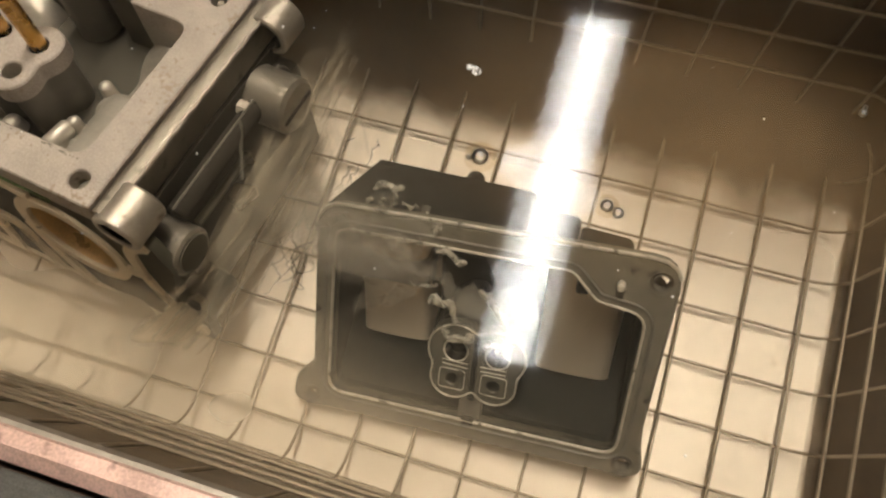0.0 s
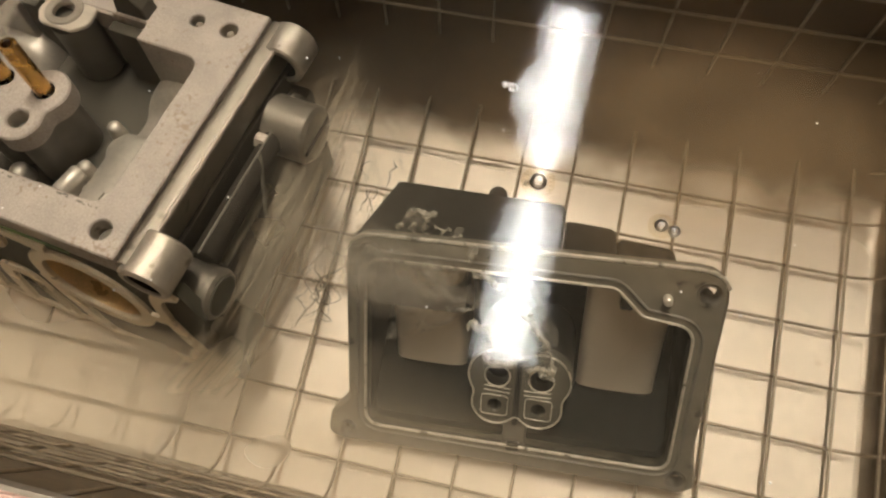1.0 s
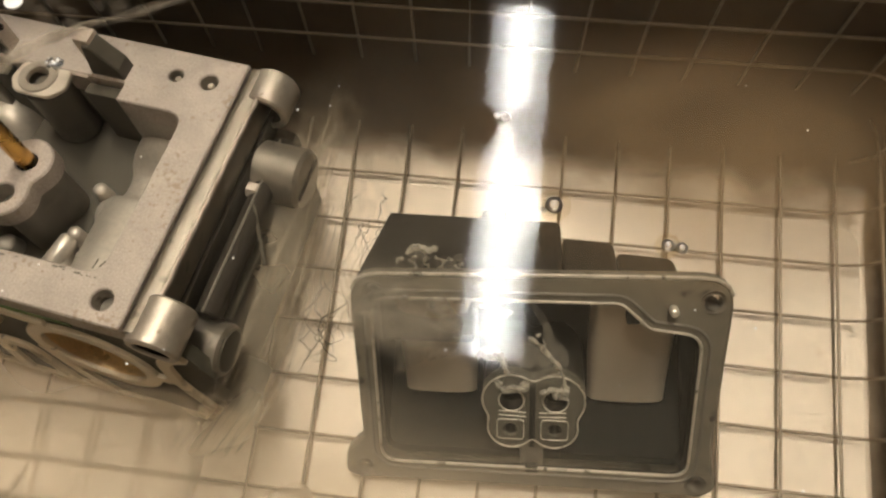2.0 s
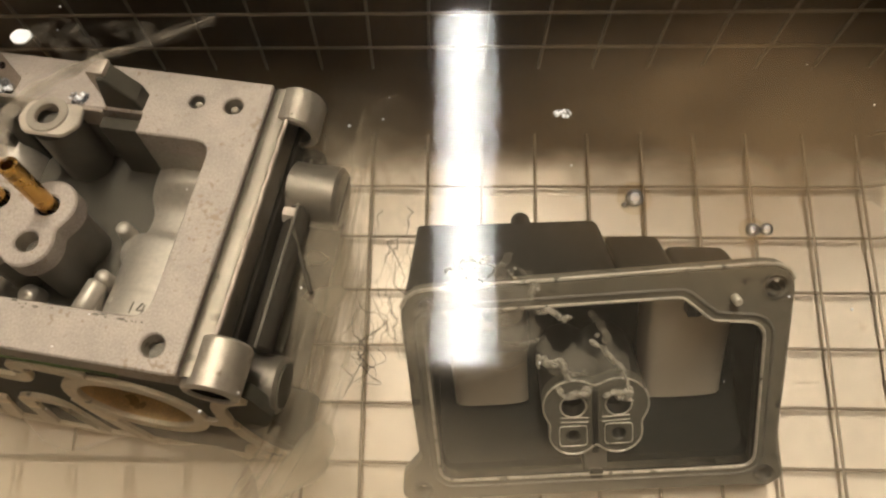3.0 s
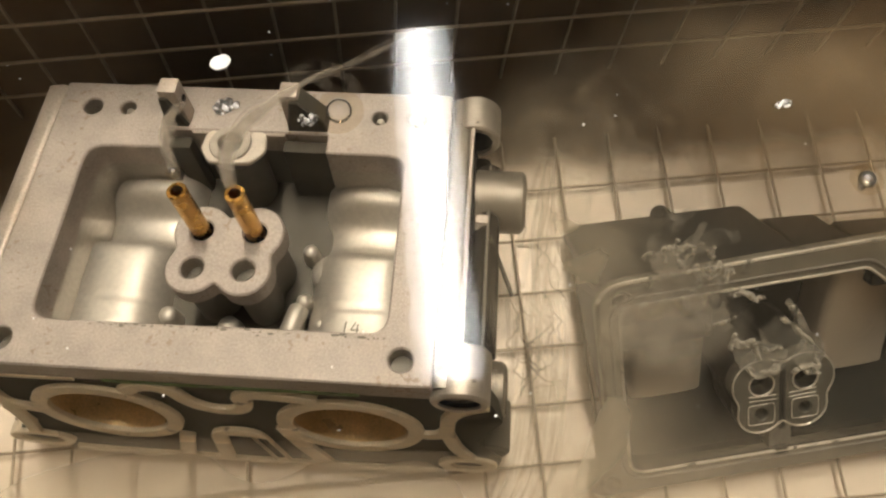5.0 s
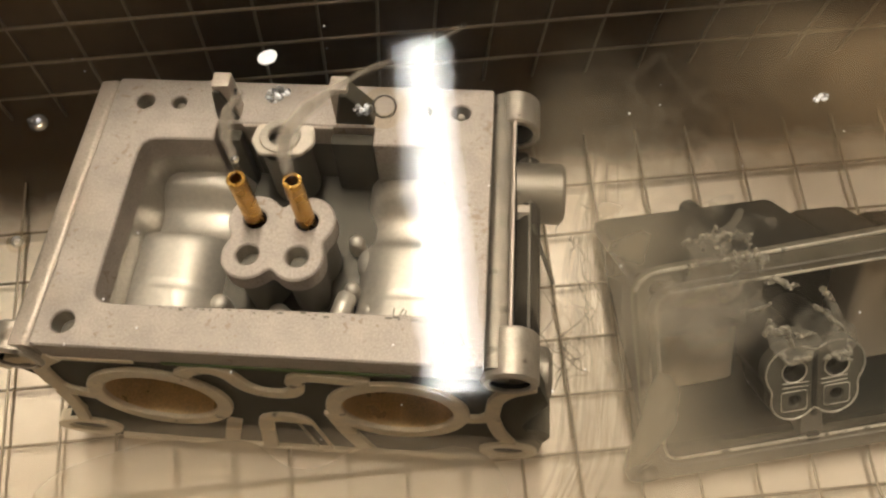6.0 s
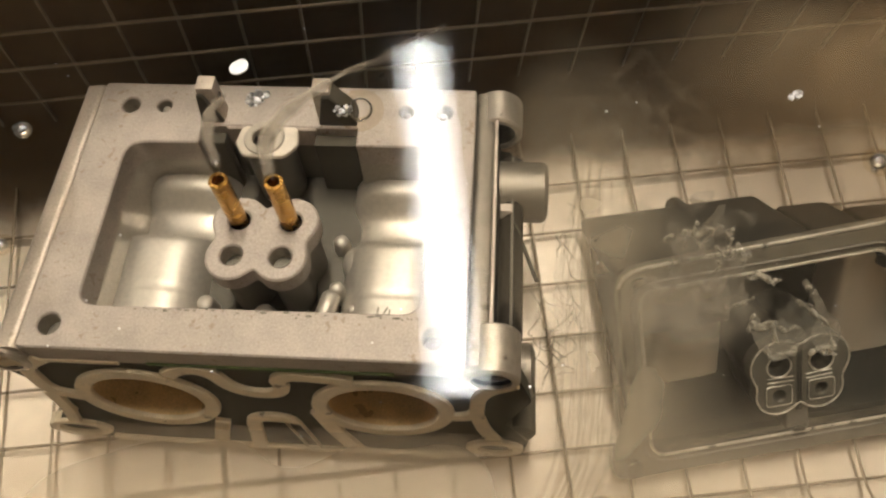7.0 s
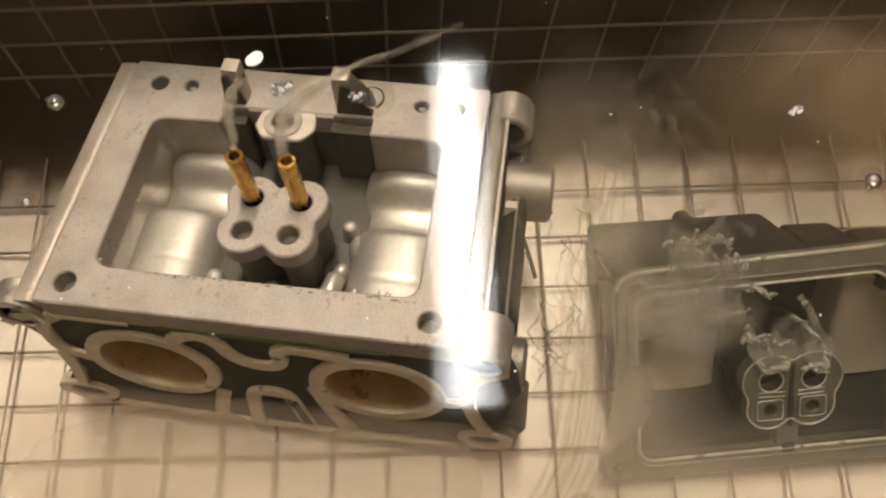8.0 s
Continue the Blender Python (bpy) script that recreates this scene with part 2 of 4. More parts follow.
def loop_round(points, r, steps=4):
    """A closed outline with its corners rounded. A point may carry its own radius as a third number."""
    out = []
    n = len(points)
    for i, p in enumerate(points):
        rad = p[2] if len(p) > 2 else r
        a, b, c = Vector(points[i - 1][:2]), Vector(p[:2]), Vector(points[(i + 1) % n][:2])
        u, v = (a - b), (c - b)
        lim = min(u.length, v.length) * 0.49
        u.normalize(), v.normalize()
        ang = u.angle(v, math.pi)
        if rad <= 0 or ang > 3.1:
            out.append((b.x, b.y))
            continue
        d = min(rad / math.tan(ang / 2), lim)
        p0, p1 = b + u * d, b + v * d
        for k in range(steps + 1):
            s = k / steps
            q = p0 * (1 - s) ** 2 + b * 2 * s * (1 - s) + p1 * s * s
            out.append((q.x, q.y))
    return out


def ring(cx, cy, r, n=20, ry=None):
    return [(cx + r * math.cos(2 * math.pi * k / n), cy + (ry or r) * math.sin(2 * math.pi * k / n)) for k in range(n)]


def grown(path, d):
    """A closed outline moved outwards by d."""
    area = sum(a[0] * b[1] - b[0] * a[1] for a, b in zip(path, path[1:] + path[:1]))
    s = d if area > 0 else -d
    out = []
    for k in range(len(path)):
        a, b = Vector(path[k - 1]), Vector(path[(k + 1) % len(path)])
        t = (b - a).normalized()
        out.append((path[k][0] + t.y * s, path[k][1] - t.x * s))
    return out


def slab(outer, holes=(), z0=-1.0, z1=0.0, bevel=0.0, mm=0.001, bm=None, low=None):
    """A plate with holes through it and chamfered edges, from outlines in millimetres. low(x, y): its underside, where that is not flat."""
    bm = bm or bmesh.new()
    tops, edges = [], []
    paths = [list(outer)] + [list(h) for h in holes]
    for k, path in enumerate(paths):
        p = grown(path, bevel if k else -bevel) if bevel else path
        vs = [bm.verts.new((x * mm, y * mm, z1 * mm)) for x, y in p]
        tops.append(vs)
        edges += [bm.edges.new((vs[k - 1], vs[k])) for k in range(len(vs))]
    geo = bmesh.ops.triangle_fill(bm, use_beauty=True, use_dissolve=False, edges=edges)
    faces = [f for f in geo["geom"] if isinstance(f, bmesh.types.BMFace)]
    twin = {}
    for vs, path in zip(tops, paths):
        mids = [bm.verts.new((x * mm, y * mm, (z1 - bevel) * mm)) for x, y in path] if bevel else vs
        foot = [bm.verts.new((x * mm, y * mm, (low(x, y) if low else z0) * mm)) for x, y in path]
        twin.update(zip(vs, foot))
        for k in range(len(vs)):
            if bevel:
                bm.faces.new((vs[k - 1], vs[k], mids[k], mids[k - 1]))
            bm.faces.new((mids[k - 1], mids[k], foot[k], foot[k - 1]))
    for f in faces:
        bm.faces.new([twin[v] for v in reversed(f.verts)])
    return bm


def lobes(centres, radii, n=72, soften=2):
    """The outline round several overlapping discs."""
    cx = sum(c[0] for c in centres) / len(centres)
    cy = sum(c[1] for c in centres) / len(centres)
    far = []
    for k in range(n):
        a = 2 * math.pi * k / n
        d = Vector((math.cos(a), math.sin(a)))
        best = 1.0
        for (x, y), r in zip(centres, radii):
            o = Vector((x - cx, y - cy))
            b = o.dot(d)
            q = b * b - o.dot(o) + r * r
            if q > 0:
                best = max(best, b + math.sqrt(q))
        far.append(best)
    for _ in range(soften):
        far = [(far[k - 1] + 2 * far[k] + far[(k + 1) % n]) / 4 for k in range(n)]
    return [(cx + far[k] * math.cos(2 * math.pi * k / n), cy + far[k] * math.sin(2 * math.pi * k / n)) for k in range(n)]


def skirt(path, z0, z1, mm=0.001, low=None, bm=None):
    """An open wall round an outline."""
    bm = bm or bmesh.new()
    a = [bm.verts.new((x * mm, y * mm, z1 * mm)) for x, y in path]
    b = [bm.verts.new((x * mm, y * mm, (low(x, y) if low else z0) * mm)) for x, y in path]
    for k in range(len(path)):
        bm.faces.new((a[k - 1], a[k], b[k], b[k - 1]))
    return bm


def rod(a, b, r, n=16, r2=None, mm=0.001, bm=None, bevel=0.0, inner=0.0):
    """A round bar from a to b in millimetres; inner: the radius of a bore in its far end."""
    bm = bm or bmesh.new()
    a, b = Vector(a) * mm, Vector(b) * mm
    q = (b - a).to_track_quat("Z", "Y")
    length = (b - a).length
    r, r2, bevel, inner = r * mm, (r if r2 is None else r2) * mm, bevel * mm, inner * mm
    prof = [(0, 0), (r - bevel, 0), (r, bevel), (r2, length - bevel), (r2 - bevel, length)]
    if inner:
        prof += [(inner, length), (inner, length * 0.35), (0, length * 0.35)]
    else:
        prof += [(0, length)]
    rows = []
    for rad, z in prof:
        if rad <= 1e-9:
            rows.append([bm.verts.new(a + q @ Vector((0, 0, z)))])
        else:
            rows.append([bm.verts.new(a + q @ Vector((rad * math.cos(2 * math.pi * k / n), rad * math.sin(2 * math.pi * k / n), z))) for k in range(n)])
    for p, s in zip(rows, rows[1:]):
        for k in range(n):
            f = []
            for v in (p[k % len(p)], p[(k + 1) % len(p)], s[(k + 1) % len(s)], s[k % len(s)]):
                if v not in f:
                    f.append(v)
            if len(f) > 2 and len(set(tuple(v.co) for v in f)) > 2:
                try:
                    bm.faces.new(f)
                except ValueError:
                    pass
    return bm


def block(lo, hi, bevel=0.5, mm=0.001, bm=None):
    """A box between two corners with rounded edges."""
    bm = bm or bmesh.new()
    c = [(a + b) / 2 * mm for a, b in zip(lo, hi)]
    s = [(b - a) * mm for a, b in zip(lo, hi)]
    geo = bmesh.ops.create_cube(bm, size=1, matrix=Matrix.Translation(c) @ Matrix.Diagonal((*s, 1)))
    if bevel:
        es = list({e for v in geo["verts"] for e in v.link_edges})
        bmesh.ops.bevel(bm, geom=es, offset=bevel * mm, segments=2, affect="EDGES", profile=0.6)
    return bm


def tube(points, r, n=8, bm=None, closed=False, taper=None):
    """A round wire along points, in metres."""
    bm = bm or bmesh.new()
    pts = [Vector(p) for p in points]
    rows = []
    up = Vector((0, 0, 1))
    last = len(pts) - 1
    for i, p in enumerate(pts):
        if closed:
            d = pts[(i + 1) % len(pts)] - pts[i - 1]
        else:
            d = pts[min(i + 1, last)] - pts[max(i - 1, 0)]
        d.normalize()
        side = d.cross(up)
        if side.length < 0.05:
            side = d.cross(Vector((0, 1, 0)) if abs(d.x) > 0.5 else Vector((1, 0, 0)))
        side.normalize()
        over = side.cross(d)
        rr = r * (taper(i / last) if taper else 1)
        rows.append([bm.verts.new(p + rr * (side * math.cos(2 * math.pi * k / n) + over * math.sin(2 * math.pi * k / n))) for k in range(n)])
    pairs = list(zip(rows, rows[1:])) + ([(rows[-1], rows[0])] if closed else [])
    for a, b in pairs:
        for k in range(n):
            bm.faces.new((a[k - 1], a[k], b[k], b[k - 1]))
    if not closed:
        bm.faces.new(rows[0]), bm.faces.new(rows[-1])
    return bm


def bend(points, r, steps=5):
    """An open path with rounded corners."""
    out = [Vector(points[0])]
    for a, b, c in zip(points, points[1:], points[2:]):
        a, b, c = Vector(a), Vector(b), Vector(c)
        d = min(r, (a - b).length * 0.49, (c - b).length * 0.49)
        p0, p1 = b + (a - b).normalized() * d, b + (c - b).normalized() * d
        for k in range(steps + 1):
            s = k / steps
            out.append(p0 * (1 - s) ** 2 + b * 2 * s * (1 - s) + p1 * s * s)
    out.append(Vector(points[-1]))
    return out


def frame_matrix(o, x, y, z):
    m = Matrix((x, y, z)).transposed().to_4x4()
    m.translation = o
    return m


# ---- the room and the lamp ----
def build_room():
    # unseen room box, added so that its pale sides bounce fill light
    for name, lo, hi in (("wall_north", (-1800, 2000, -900), (1600, 2100, 2400)), ("wall_south", (-1800, -1600, -900), (1600, -1500, 2400)),
                         ("wall_west", (-1900, -1600, -900), (-1800, 2100, 2400)), ("wall_east", (1600, -1600, -900), (1700, 2100, 2400)),
                         ("ceiling", (-1900, -1600, 2400), (1700, 2100, 2500)), ("floor", (-1900, -1600, -1000), (1700, 2100, -900))):
        solo(name, block(lo, hi, 0), ROOM, "pale cream painted %s of the workshop" % name.split("_")[0], name.split("_")[0], "structure", smooth=0)
    bench = thing("workbench", pose(0, 0, 0), "dark wooden workbench under the cleaning tank", "bench")
    part("benchtop", block((-700, -350, -80), (450, 500, -40), 3), BENCH, bench)
    for x in (-650, 340):
        for y in (-300, 390):
            part("leg", block((x, y, -900), (x + 60, y + 60, -80), 3), BENCH, bench)
    lamp = thing("ceiling_lamp", pose(-0.100, 0.87, 2.15), "long white batten lamp hanging from the ceiling", "lamp")
    part("housing", block((-104, -600, 8), (104, 600, 60), 6), LAMP_WHITE, lamp)
    core = loop_round([(-53, -590), (53, -590), (53, 590), (-53, 590)], 12)
    part("diffuser", slab(core, (), 7, -14, 0), GLOW, lamp, "glowing white diffuser")
    for side in (-1, 1):
        wing = loop_round([(side * 55, -590), (side * 96, -590), (side * 96, 590), (side * 55, 590)], 6)
        part("side_panel", slab(wing, (), 7, -6, 0), GLOW_SIDE, lamp, "dimly glowing reflector wing")
    for y in (-400, 400):
        part("rod", rod((0, y, 60), (0, y, 250), 5), LAMP_WHITE, lamp)


# ---- the tank ----
X0, X1, Y0, Y1 = -0.300, 0.047, -0.031, 0.112


def build_tank():
    # basin: floor, coved corners and walls as one pressed shell
    bm = bmesh.new()
    outline = loop_round([(X0, Y0), (X1, Y0), (X1, Y1), (X0, Y1)], 0.014, 6)
    cx, cy = (X0 + X1) / 2, (Y0 + Y1) / 2
    rows = []

    def inset(d):
        r = []
        for x, y in outline:
            sx = (x - cx) / (X1 - cx)
            sy = (y - cy) / (Y1 - cy)
            r.append((cx + (abs(X1 - cx) - d * 0.6) * sx, cy + (abs(Y1 - cy) - (d * (2.45 if sy > 0 else 0.4))) * sy))
        return r

    levels = [(0.0, 0.094), (0.0, 0.06), (0.0, 0.034)]
    for k in range(1, 9):
        a = math.pi / 2 * k / 8
        levels.append((0.016 * (1 - math.cos(a)), 0.034 - 0.038 * math.sin(a)))
    for d, z in levels:
        rows.append([bm.verts.new((x, y, z)) for x, y in inset(d)])
    for a, b in zip(rows, rows[1:]):
        for k in range(len(a)):
            bm.faces.new((a[k - 1], a[k], b[k], b[k - 1]))
    tank = thing("ultrasonic_tank", pose(0, 0, 0), "open stainless steel ultrasonic cleaning tank full of brown liquid", "tank")
    shell = part("basin", bm, STEEL, tank, "brushed steel basin walls, their shade put into the colour", 60)
    bm = bmesh.new()
    bm.faces.new([bm.verts.new((x, y, -0.0038)) for x, y in inset(0.0158)])
    bmesh.ops.recalc_face_normals(bm, faces=bm.faces)
    part("basin_floor", bm, STEEL_FLOOR, tank, "pale steel basin floor")
    # rim flange and outer casing
    o = [(x * 1000, y * 1000) for x, y in outline]
    far = [(X0 * 1000 - 60, Y0 * 1000 - 70), (X1 * 1000 + 50, Y0 * 1000 - 70), (X1 * 1000 + 50, Y1 * 1000 + 60), (X0 * 1000 - 60, Y1 * 1000 + 60)]
    part("rim", slab(loop_round(far, 15), [o], 90, 95, 1.5), DARK_CAST, tank, "dark scuffed tank rim")
    part("casing", skirt(loop_round([(x * 0.99, y * 0.99) for x, y in far], 15), -40, 90), BENCH, tank)
    part("rim_seal", tube([(x, -0.0285 if y < 0 else y, 0.088) for x, y in inset(0.003)], 0.0032, 8, closed=True), COPPER_RIM, tank, "pinkish brown seal along the rim")
    return tank


def build_surface():
    bm = bmesh.new()
    bmesh.ops.create_grid(bm, x_segments=280, y_segments=116, size=0.5)
    for v in bm.verts:
        v.co.x = X0 + 0.0005 + (v.co.x + 0.5) * (X1 - X0 - 0.001)
        v.co.y = Y0 + 0.0005 + (v.co.y + 0.5) * (Y1 - Y0 - 0.001)
        # the liquid climbs a little where it meets the walls
        d = min(v.co.y - Y0, Y1 - v.co.y, X1 - v.co.x)
        v.co.z = SURF + 0.0015 * math.exp(-d / 0.002)
        for bx, by, lift, wide in ((-0.0518, 0.0418, 0.00013, 0.0036), (-0.0606, 0.0578, 0.00009, 0.0030), (-0.0300, 0.0379, 0.00005, 0.0024)):
            v.co.z += lift * math.exp(-((v.co.x - bx) ** 2 + (v.co.y - by) ** 2) / wide ** 2)
    solo("water", bm, LIQUID, "clear tea-coloured liquid surface with faint ripples", "liquid", "structure", smooth=80)


# ---- the wire basket ----
PITCH = 0.015


def build_basket():
    basket = thing("wire_basket", pose(0, 0, 0), "welded steel wire mesh basket standing in the tank", "basket")
    yf, yb, xl, xr, top = -0.0245, 0.1045, -0.290, 0.0385, 0.088
    cross_wire = finish("wire", tube(bend([(xl - 0.002, 0, top), (xl, 0, -0.001), (xr, 0, -0.001), (xr + 0.002, 0, top)], 0.010), 0.00042, 6), WIRE, 60)
    hoop = finish("hoop", tube([(x, y, 0) for x, y in loop_round([(xl, yf), (xr, yf), (xr, yb), (xl, yb)], 0.012, 5)], 0.0005, 6, closed=True), WIRE, 60)
    random.seed(3)
    for i in range(-19, 3):
        # the uprights lean in a little, so that they stand closer at the rim than on the floor
        x, rim = i * PITCH + random.uniform(-0.0003, 0.0003), 0.0007 + i * 0.0144
        bar = bend([(rim, yf - 0.002, top), (x, yf, 0), (x + random.uniform(-0.0005, 0.0005), yb, 0), (rim, yb + 0.003, top)], 0.012)
        part("wire", tube(bar, 0.00043, 6), WIRE, basket, smooth=60)
    for j in range(-1, 7):
        w = new("wire", cross_wire)
        w.parent = basket
        w.location = (0, j * PITCH + random.uniform(-0.0003, 0.0003), 0)
    for z in (0.007, 0.0235, 0.0388, 0.0532, 0.066):
        w = new("hoop", hoop)
        w.parent = basket
        w.location = (0, 0, z)
    part("top_bar", tube([(x, y, top) for x, y in loop_round([(xl - 0.002, yf - 0.002), (xr + 0.002, yf - 0.002), (xr + 0.002, yb + 0.003), (xl - 0.002, yb + 0.003)], 0.012, 5)], 0.0018, 8, closed=True), WIRE, basket)


# ---- the twin carburettor body ----
CARB = frame_matrix((-0.136, 0.020, 0.061), (0.98835, -0.14972, 0.02750), (0.15222, 0.97208, -0.17855), (0.0, 0.18065, 0.98355))
JETS = [(-43.2, 16.8), (-32.9, 16.8), (-43.0, 25.3), (-32.0, 25.3)]


def sheared(bm):
    """Lays a plate drawn in x and z (as x, y) on the front face, which leans forward towards its foot."""
    for v in bm.verts:
        x, z, out = v.co.x, v.co.y, v.co.z
        v.co = Vector((x, -0.005 + 0.065 * z - out, z))
    return bm


def build_carburettor():
    carb = thing("carburettor_body", CARB, "bare cast aluminium twin-barrel carburettor body, float chamber open upwards", "carburettor")
    # deck plate with the chamber's opening
    outer = loop_round([(-82, -5), (6.0, -5), (6.0, 62), (-82, 62)], 0.8, 2)
    opening = loop_round([(-72.3, 4.4), (-3.2, 5.0), (-3.4, 45.2), (-20.5, 45.2, 0.5), (-20.5, 50, 0.5), (-56.3, 50, 0.5), (-56.3, 45.2, 0.5), (-72.5, 44.8)], 4.0, 5)
    bolts = [(0, 0, 2.3), (-76.6, 0, 2.3), (-74.4, 55.3, 2.1), (-66.4, 55.3, 1.7), (-9.7, 55.0, 1.7), (-1.4, 55.0, 2.1)]
    part("deck", slab(outer, [opening] + [ring(x, y, r, 20) for x, y, r in bolts], -7, 0, 0.35), DECK, carb, "machined deck with dark corrosion specks")
    for x, y, r in bolts:
        part("bolt_hole", rod((x, y, -7.2), (x, y, -4.2), r - 0.05, 16), GREY, carb)
        part("thread_insert", skirt(ring(x, y, r - 0.02, 20), -6.5, -0.6), CAST, carb)
    for x, y, r in bolts[3:]:
        part("locating_pin", rod((x, y, -6.4), (x, y, -1.2), 0.9, 12, bevel=0.3), CAST, carb)
    # chamber
    part("chamber_wall", skirt(opening, -27, -6.9), CHAMBER, carb, "dull silvery chamber wall")
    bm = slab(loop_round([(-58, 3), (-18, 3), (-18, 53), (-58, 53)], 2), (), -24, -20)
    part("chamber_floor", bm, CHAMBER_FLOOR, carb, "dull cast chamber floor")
    for xl, xr, xl2, xr2, tops in ((-77.5, -53.5, -75.0, -51.0, (-12.5, -18.5, -13.0)), (-23.5, 1.5, -23.5, 1.5, (-12.5, -18.5, -13.0))):
        bm, rows = bmesh.new(), []
        for j in range(49):
            y = 4.6 + 42.4 * j / 48
            s1 = 1 / (1 + math.exp(-(y - 29.5) * 1.7))
            s2 = 1 / (1 + math.exp(-(y - 39.5) * 0.9))
            top = tops[0] + (tops[1] - tops[0]) * s1 + (tops[2] - tops[1]) * s2 - 0.35 * (abs(y - 15.5) < 0.5)
            a, b = xl + (xl2 - xl) * s1, xr + (xr2 - xr) * s1
            c, w, h = (a + b) / 2, (b - a) / 2, top + 27.5
            row = []
            for q in range(33):
                ang = math.pi * q / 32
                u, v = math.cos(ang), math.sin(ang)
                row.append(bm.verts.new(((c + w * math.copysign(abs(u) ** 0.72, u)) * 0.001, y * 0.001, (-27.5 + h * abs(v) ** 0.62) * 0.001)))
            rows.append(row)
        for p, q in zip(rows, rows[1:]):
            for j in range(32):
                bm.faces.new((p[j], p[j + 1], q[j + 1], q[j]))
        part("barrel_hump", bm, POLISHED, carb, "rounded back of a barrel in the chamber floor", 80)
    # small cast posts and knobs standing on the chamber floor
    for x, y, r, top in ((-19.2, 12.0, 1.4, -14.0), (-52.6, 12.6, 1.9, -14.5), (-39.4, 11.2, 2.3, -15.5), (-23.5, 17.0, 1.6, -13.6), (-24.2, 29.6, 1.7, -15.0), (-48.6, 9.0, 1.3, -17.0)):
        bm = rod((x, y, -20.6 if x < -22 else top - 3), (x, y, top - 0.6 * r), r * 1.25, 20, r)
        dome_at = Matrix.Translation((x * 0.001, y * 0.001, (top - 0.7 * r) * 0.001)) @ Matrix.Diagonal((1, 1, 0.7, 1))
        bmesh.ops.create_uvsphere(bm, u_segments=20, v_segments=12, radius=r * 0.00102, matrix=dome_at)
        part("casting_boss", bm, POLISHED, carb, smooth=80)
    bm = rod((-26.6, 8.0, -16.6), (-24.2, 16.4, -15.6), 2.2, 22, bevel=0.9)
    part("casting_rib", block((-27.6, 6.0, -21), (-23.4, 16.0, -16.5), 1.0, bm=bm), POLISHED, carb, "short rounded rib on the chamber floor", 60)
    for x, y, z, r, long in ((-19.8, 24.6, -18.4, 3.8, 1.2),):
        bm = bmesh.new()
        bmesh.ops.create_uvsphere(bm, u_segments=24, v_segments=14, radius=r * 0.001, matrix=Matrix.Translation((x * 0.001, y * 0.001, z * 0.001)) @ Matrix.Rotation(0.4, 4, "Z") @ Matrix.Diagonal((1.0, long, 0.8, 1)))
        part("rounded_boss", bm, POLISHED, carb, smooth=80)
    # jet block
    clover = lobes(JETS, (5.6, 5.6, 5.8, 6.0))
    waist = lobes(JETS, (4.2, 4.2, 4.6, 4.8), soften=8)
    jet_block = part("jet_block", slab(clover, [ring(x, y, 2.35, 20) for x, y in JETS], -5, -0.2, 0.4), DECK, carb, "clover-shaped jet block top with dark speckles")
    # grey foot: the shading below the block is put into its colour
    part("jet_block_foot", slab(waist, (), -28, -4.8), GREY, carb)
    # rear wells carry their shade in the colour, front wells are coloured as lit
    for k, (x, y) in enumerate(JETS):
        part("jet_well", skirt(ring(x, y, 2.3, 20), -4.7, -0.5), SHADED if k > 1 else CAST, jet_block)
    for x, y in JETS[:2]:
        part("jet_well_floor", rod((x, y, -5.6), (x, y, -4.4), 2.3, 20), GREY, jet_block)
    for x, y in JETS[2:]:
        bm = rod((x - 0.3, y + 0.2, -4.6), (x - 0.3, y + 0.2, 14.4), 1.95, 24, bevel=0.15, inner=1.25)
        part("brass_tube", bm, BRASS, carb, "upright brass emulsion tube")
    # dark blocks added under the posts to darken the chamber's back wall
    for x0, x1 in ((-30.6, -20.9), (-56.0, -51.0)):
        part("post_block", block((x0, 46.6, -26), (x1, 49.8, -2.2), 0.8), DARK_CAST, carb)
    part("end_lug", block((-100, 4, -36), (-84, 22, -23), 3.0), DARK_CAST, carb, "dark lug on the casting's end")
    for k in range(7):
        part("end_fin", rod((-101, 3.5 + 2.4 * k, -26 - 0.5 * k), (-86, 6.5 + 2.4 * k, -22.5), 0.5, 8), GREY, carb)
    # float hinge posts, the shelf between them and the valve seat
    part("hinge_post", block((-55.2, 51.5, -9), (-51.2, 55.5, 10.5), 0.5), MACHINED, carb, "hinge post for the float pin")
    part("hinge_post", block((-29.6, 51.5, -9), (-25.6, 55.5, 10.5), 0.5), MACHINED, carb, "hinge post for the float pin")
    for web in ([(-27.4, 9.4), (-25.6, 9.4), (-21.0, 3.2), (-20.6, -1.0), (-21.8, -5), (-23.5, -24), (-29.5, -25), (-29.4, 0)], [(-55.2, 9.0), (-53.6, 9.0), (-51.4, 0), (-51.2, -9), (-53.0, -24), (-57.0, -24), (-56.2, -4), (-56.4, 1)]):
        bm = slab(loop_round(web, 0.8, 3), (), 0, 4.4, 0.3)
        for v in bm.verts:
            v.co = Vector((v.co.x, 0.0551 - v.co.z, v.co.y))
        part("post_web", bm, DARK_CAST, carb, "dark web carrying the hinge post")
    for x in (-53.2, -27.6):
        part("pin_hole", rod((x - 2.3, 53.4, 6.5), (x + 2.3, 53.4, 6.5), 0.8, 12), SHADED, carb)
    part("valve_shelf", slab(loop_round([(-50.8, 49.5), (-30.0, 49.5), (-30.0, 57), (-50.8, 57)], 0.6), (), -6, -0.4, 0.3), MACHINED, carb)
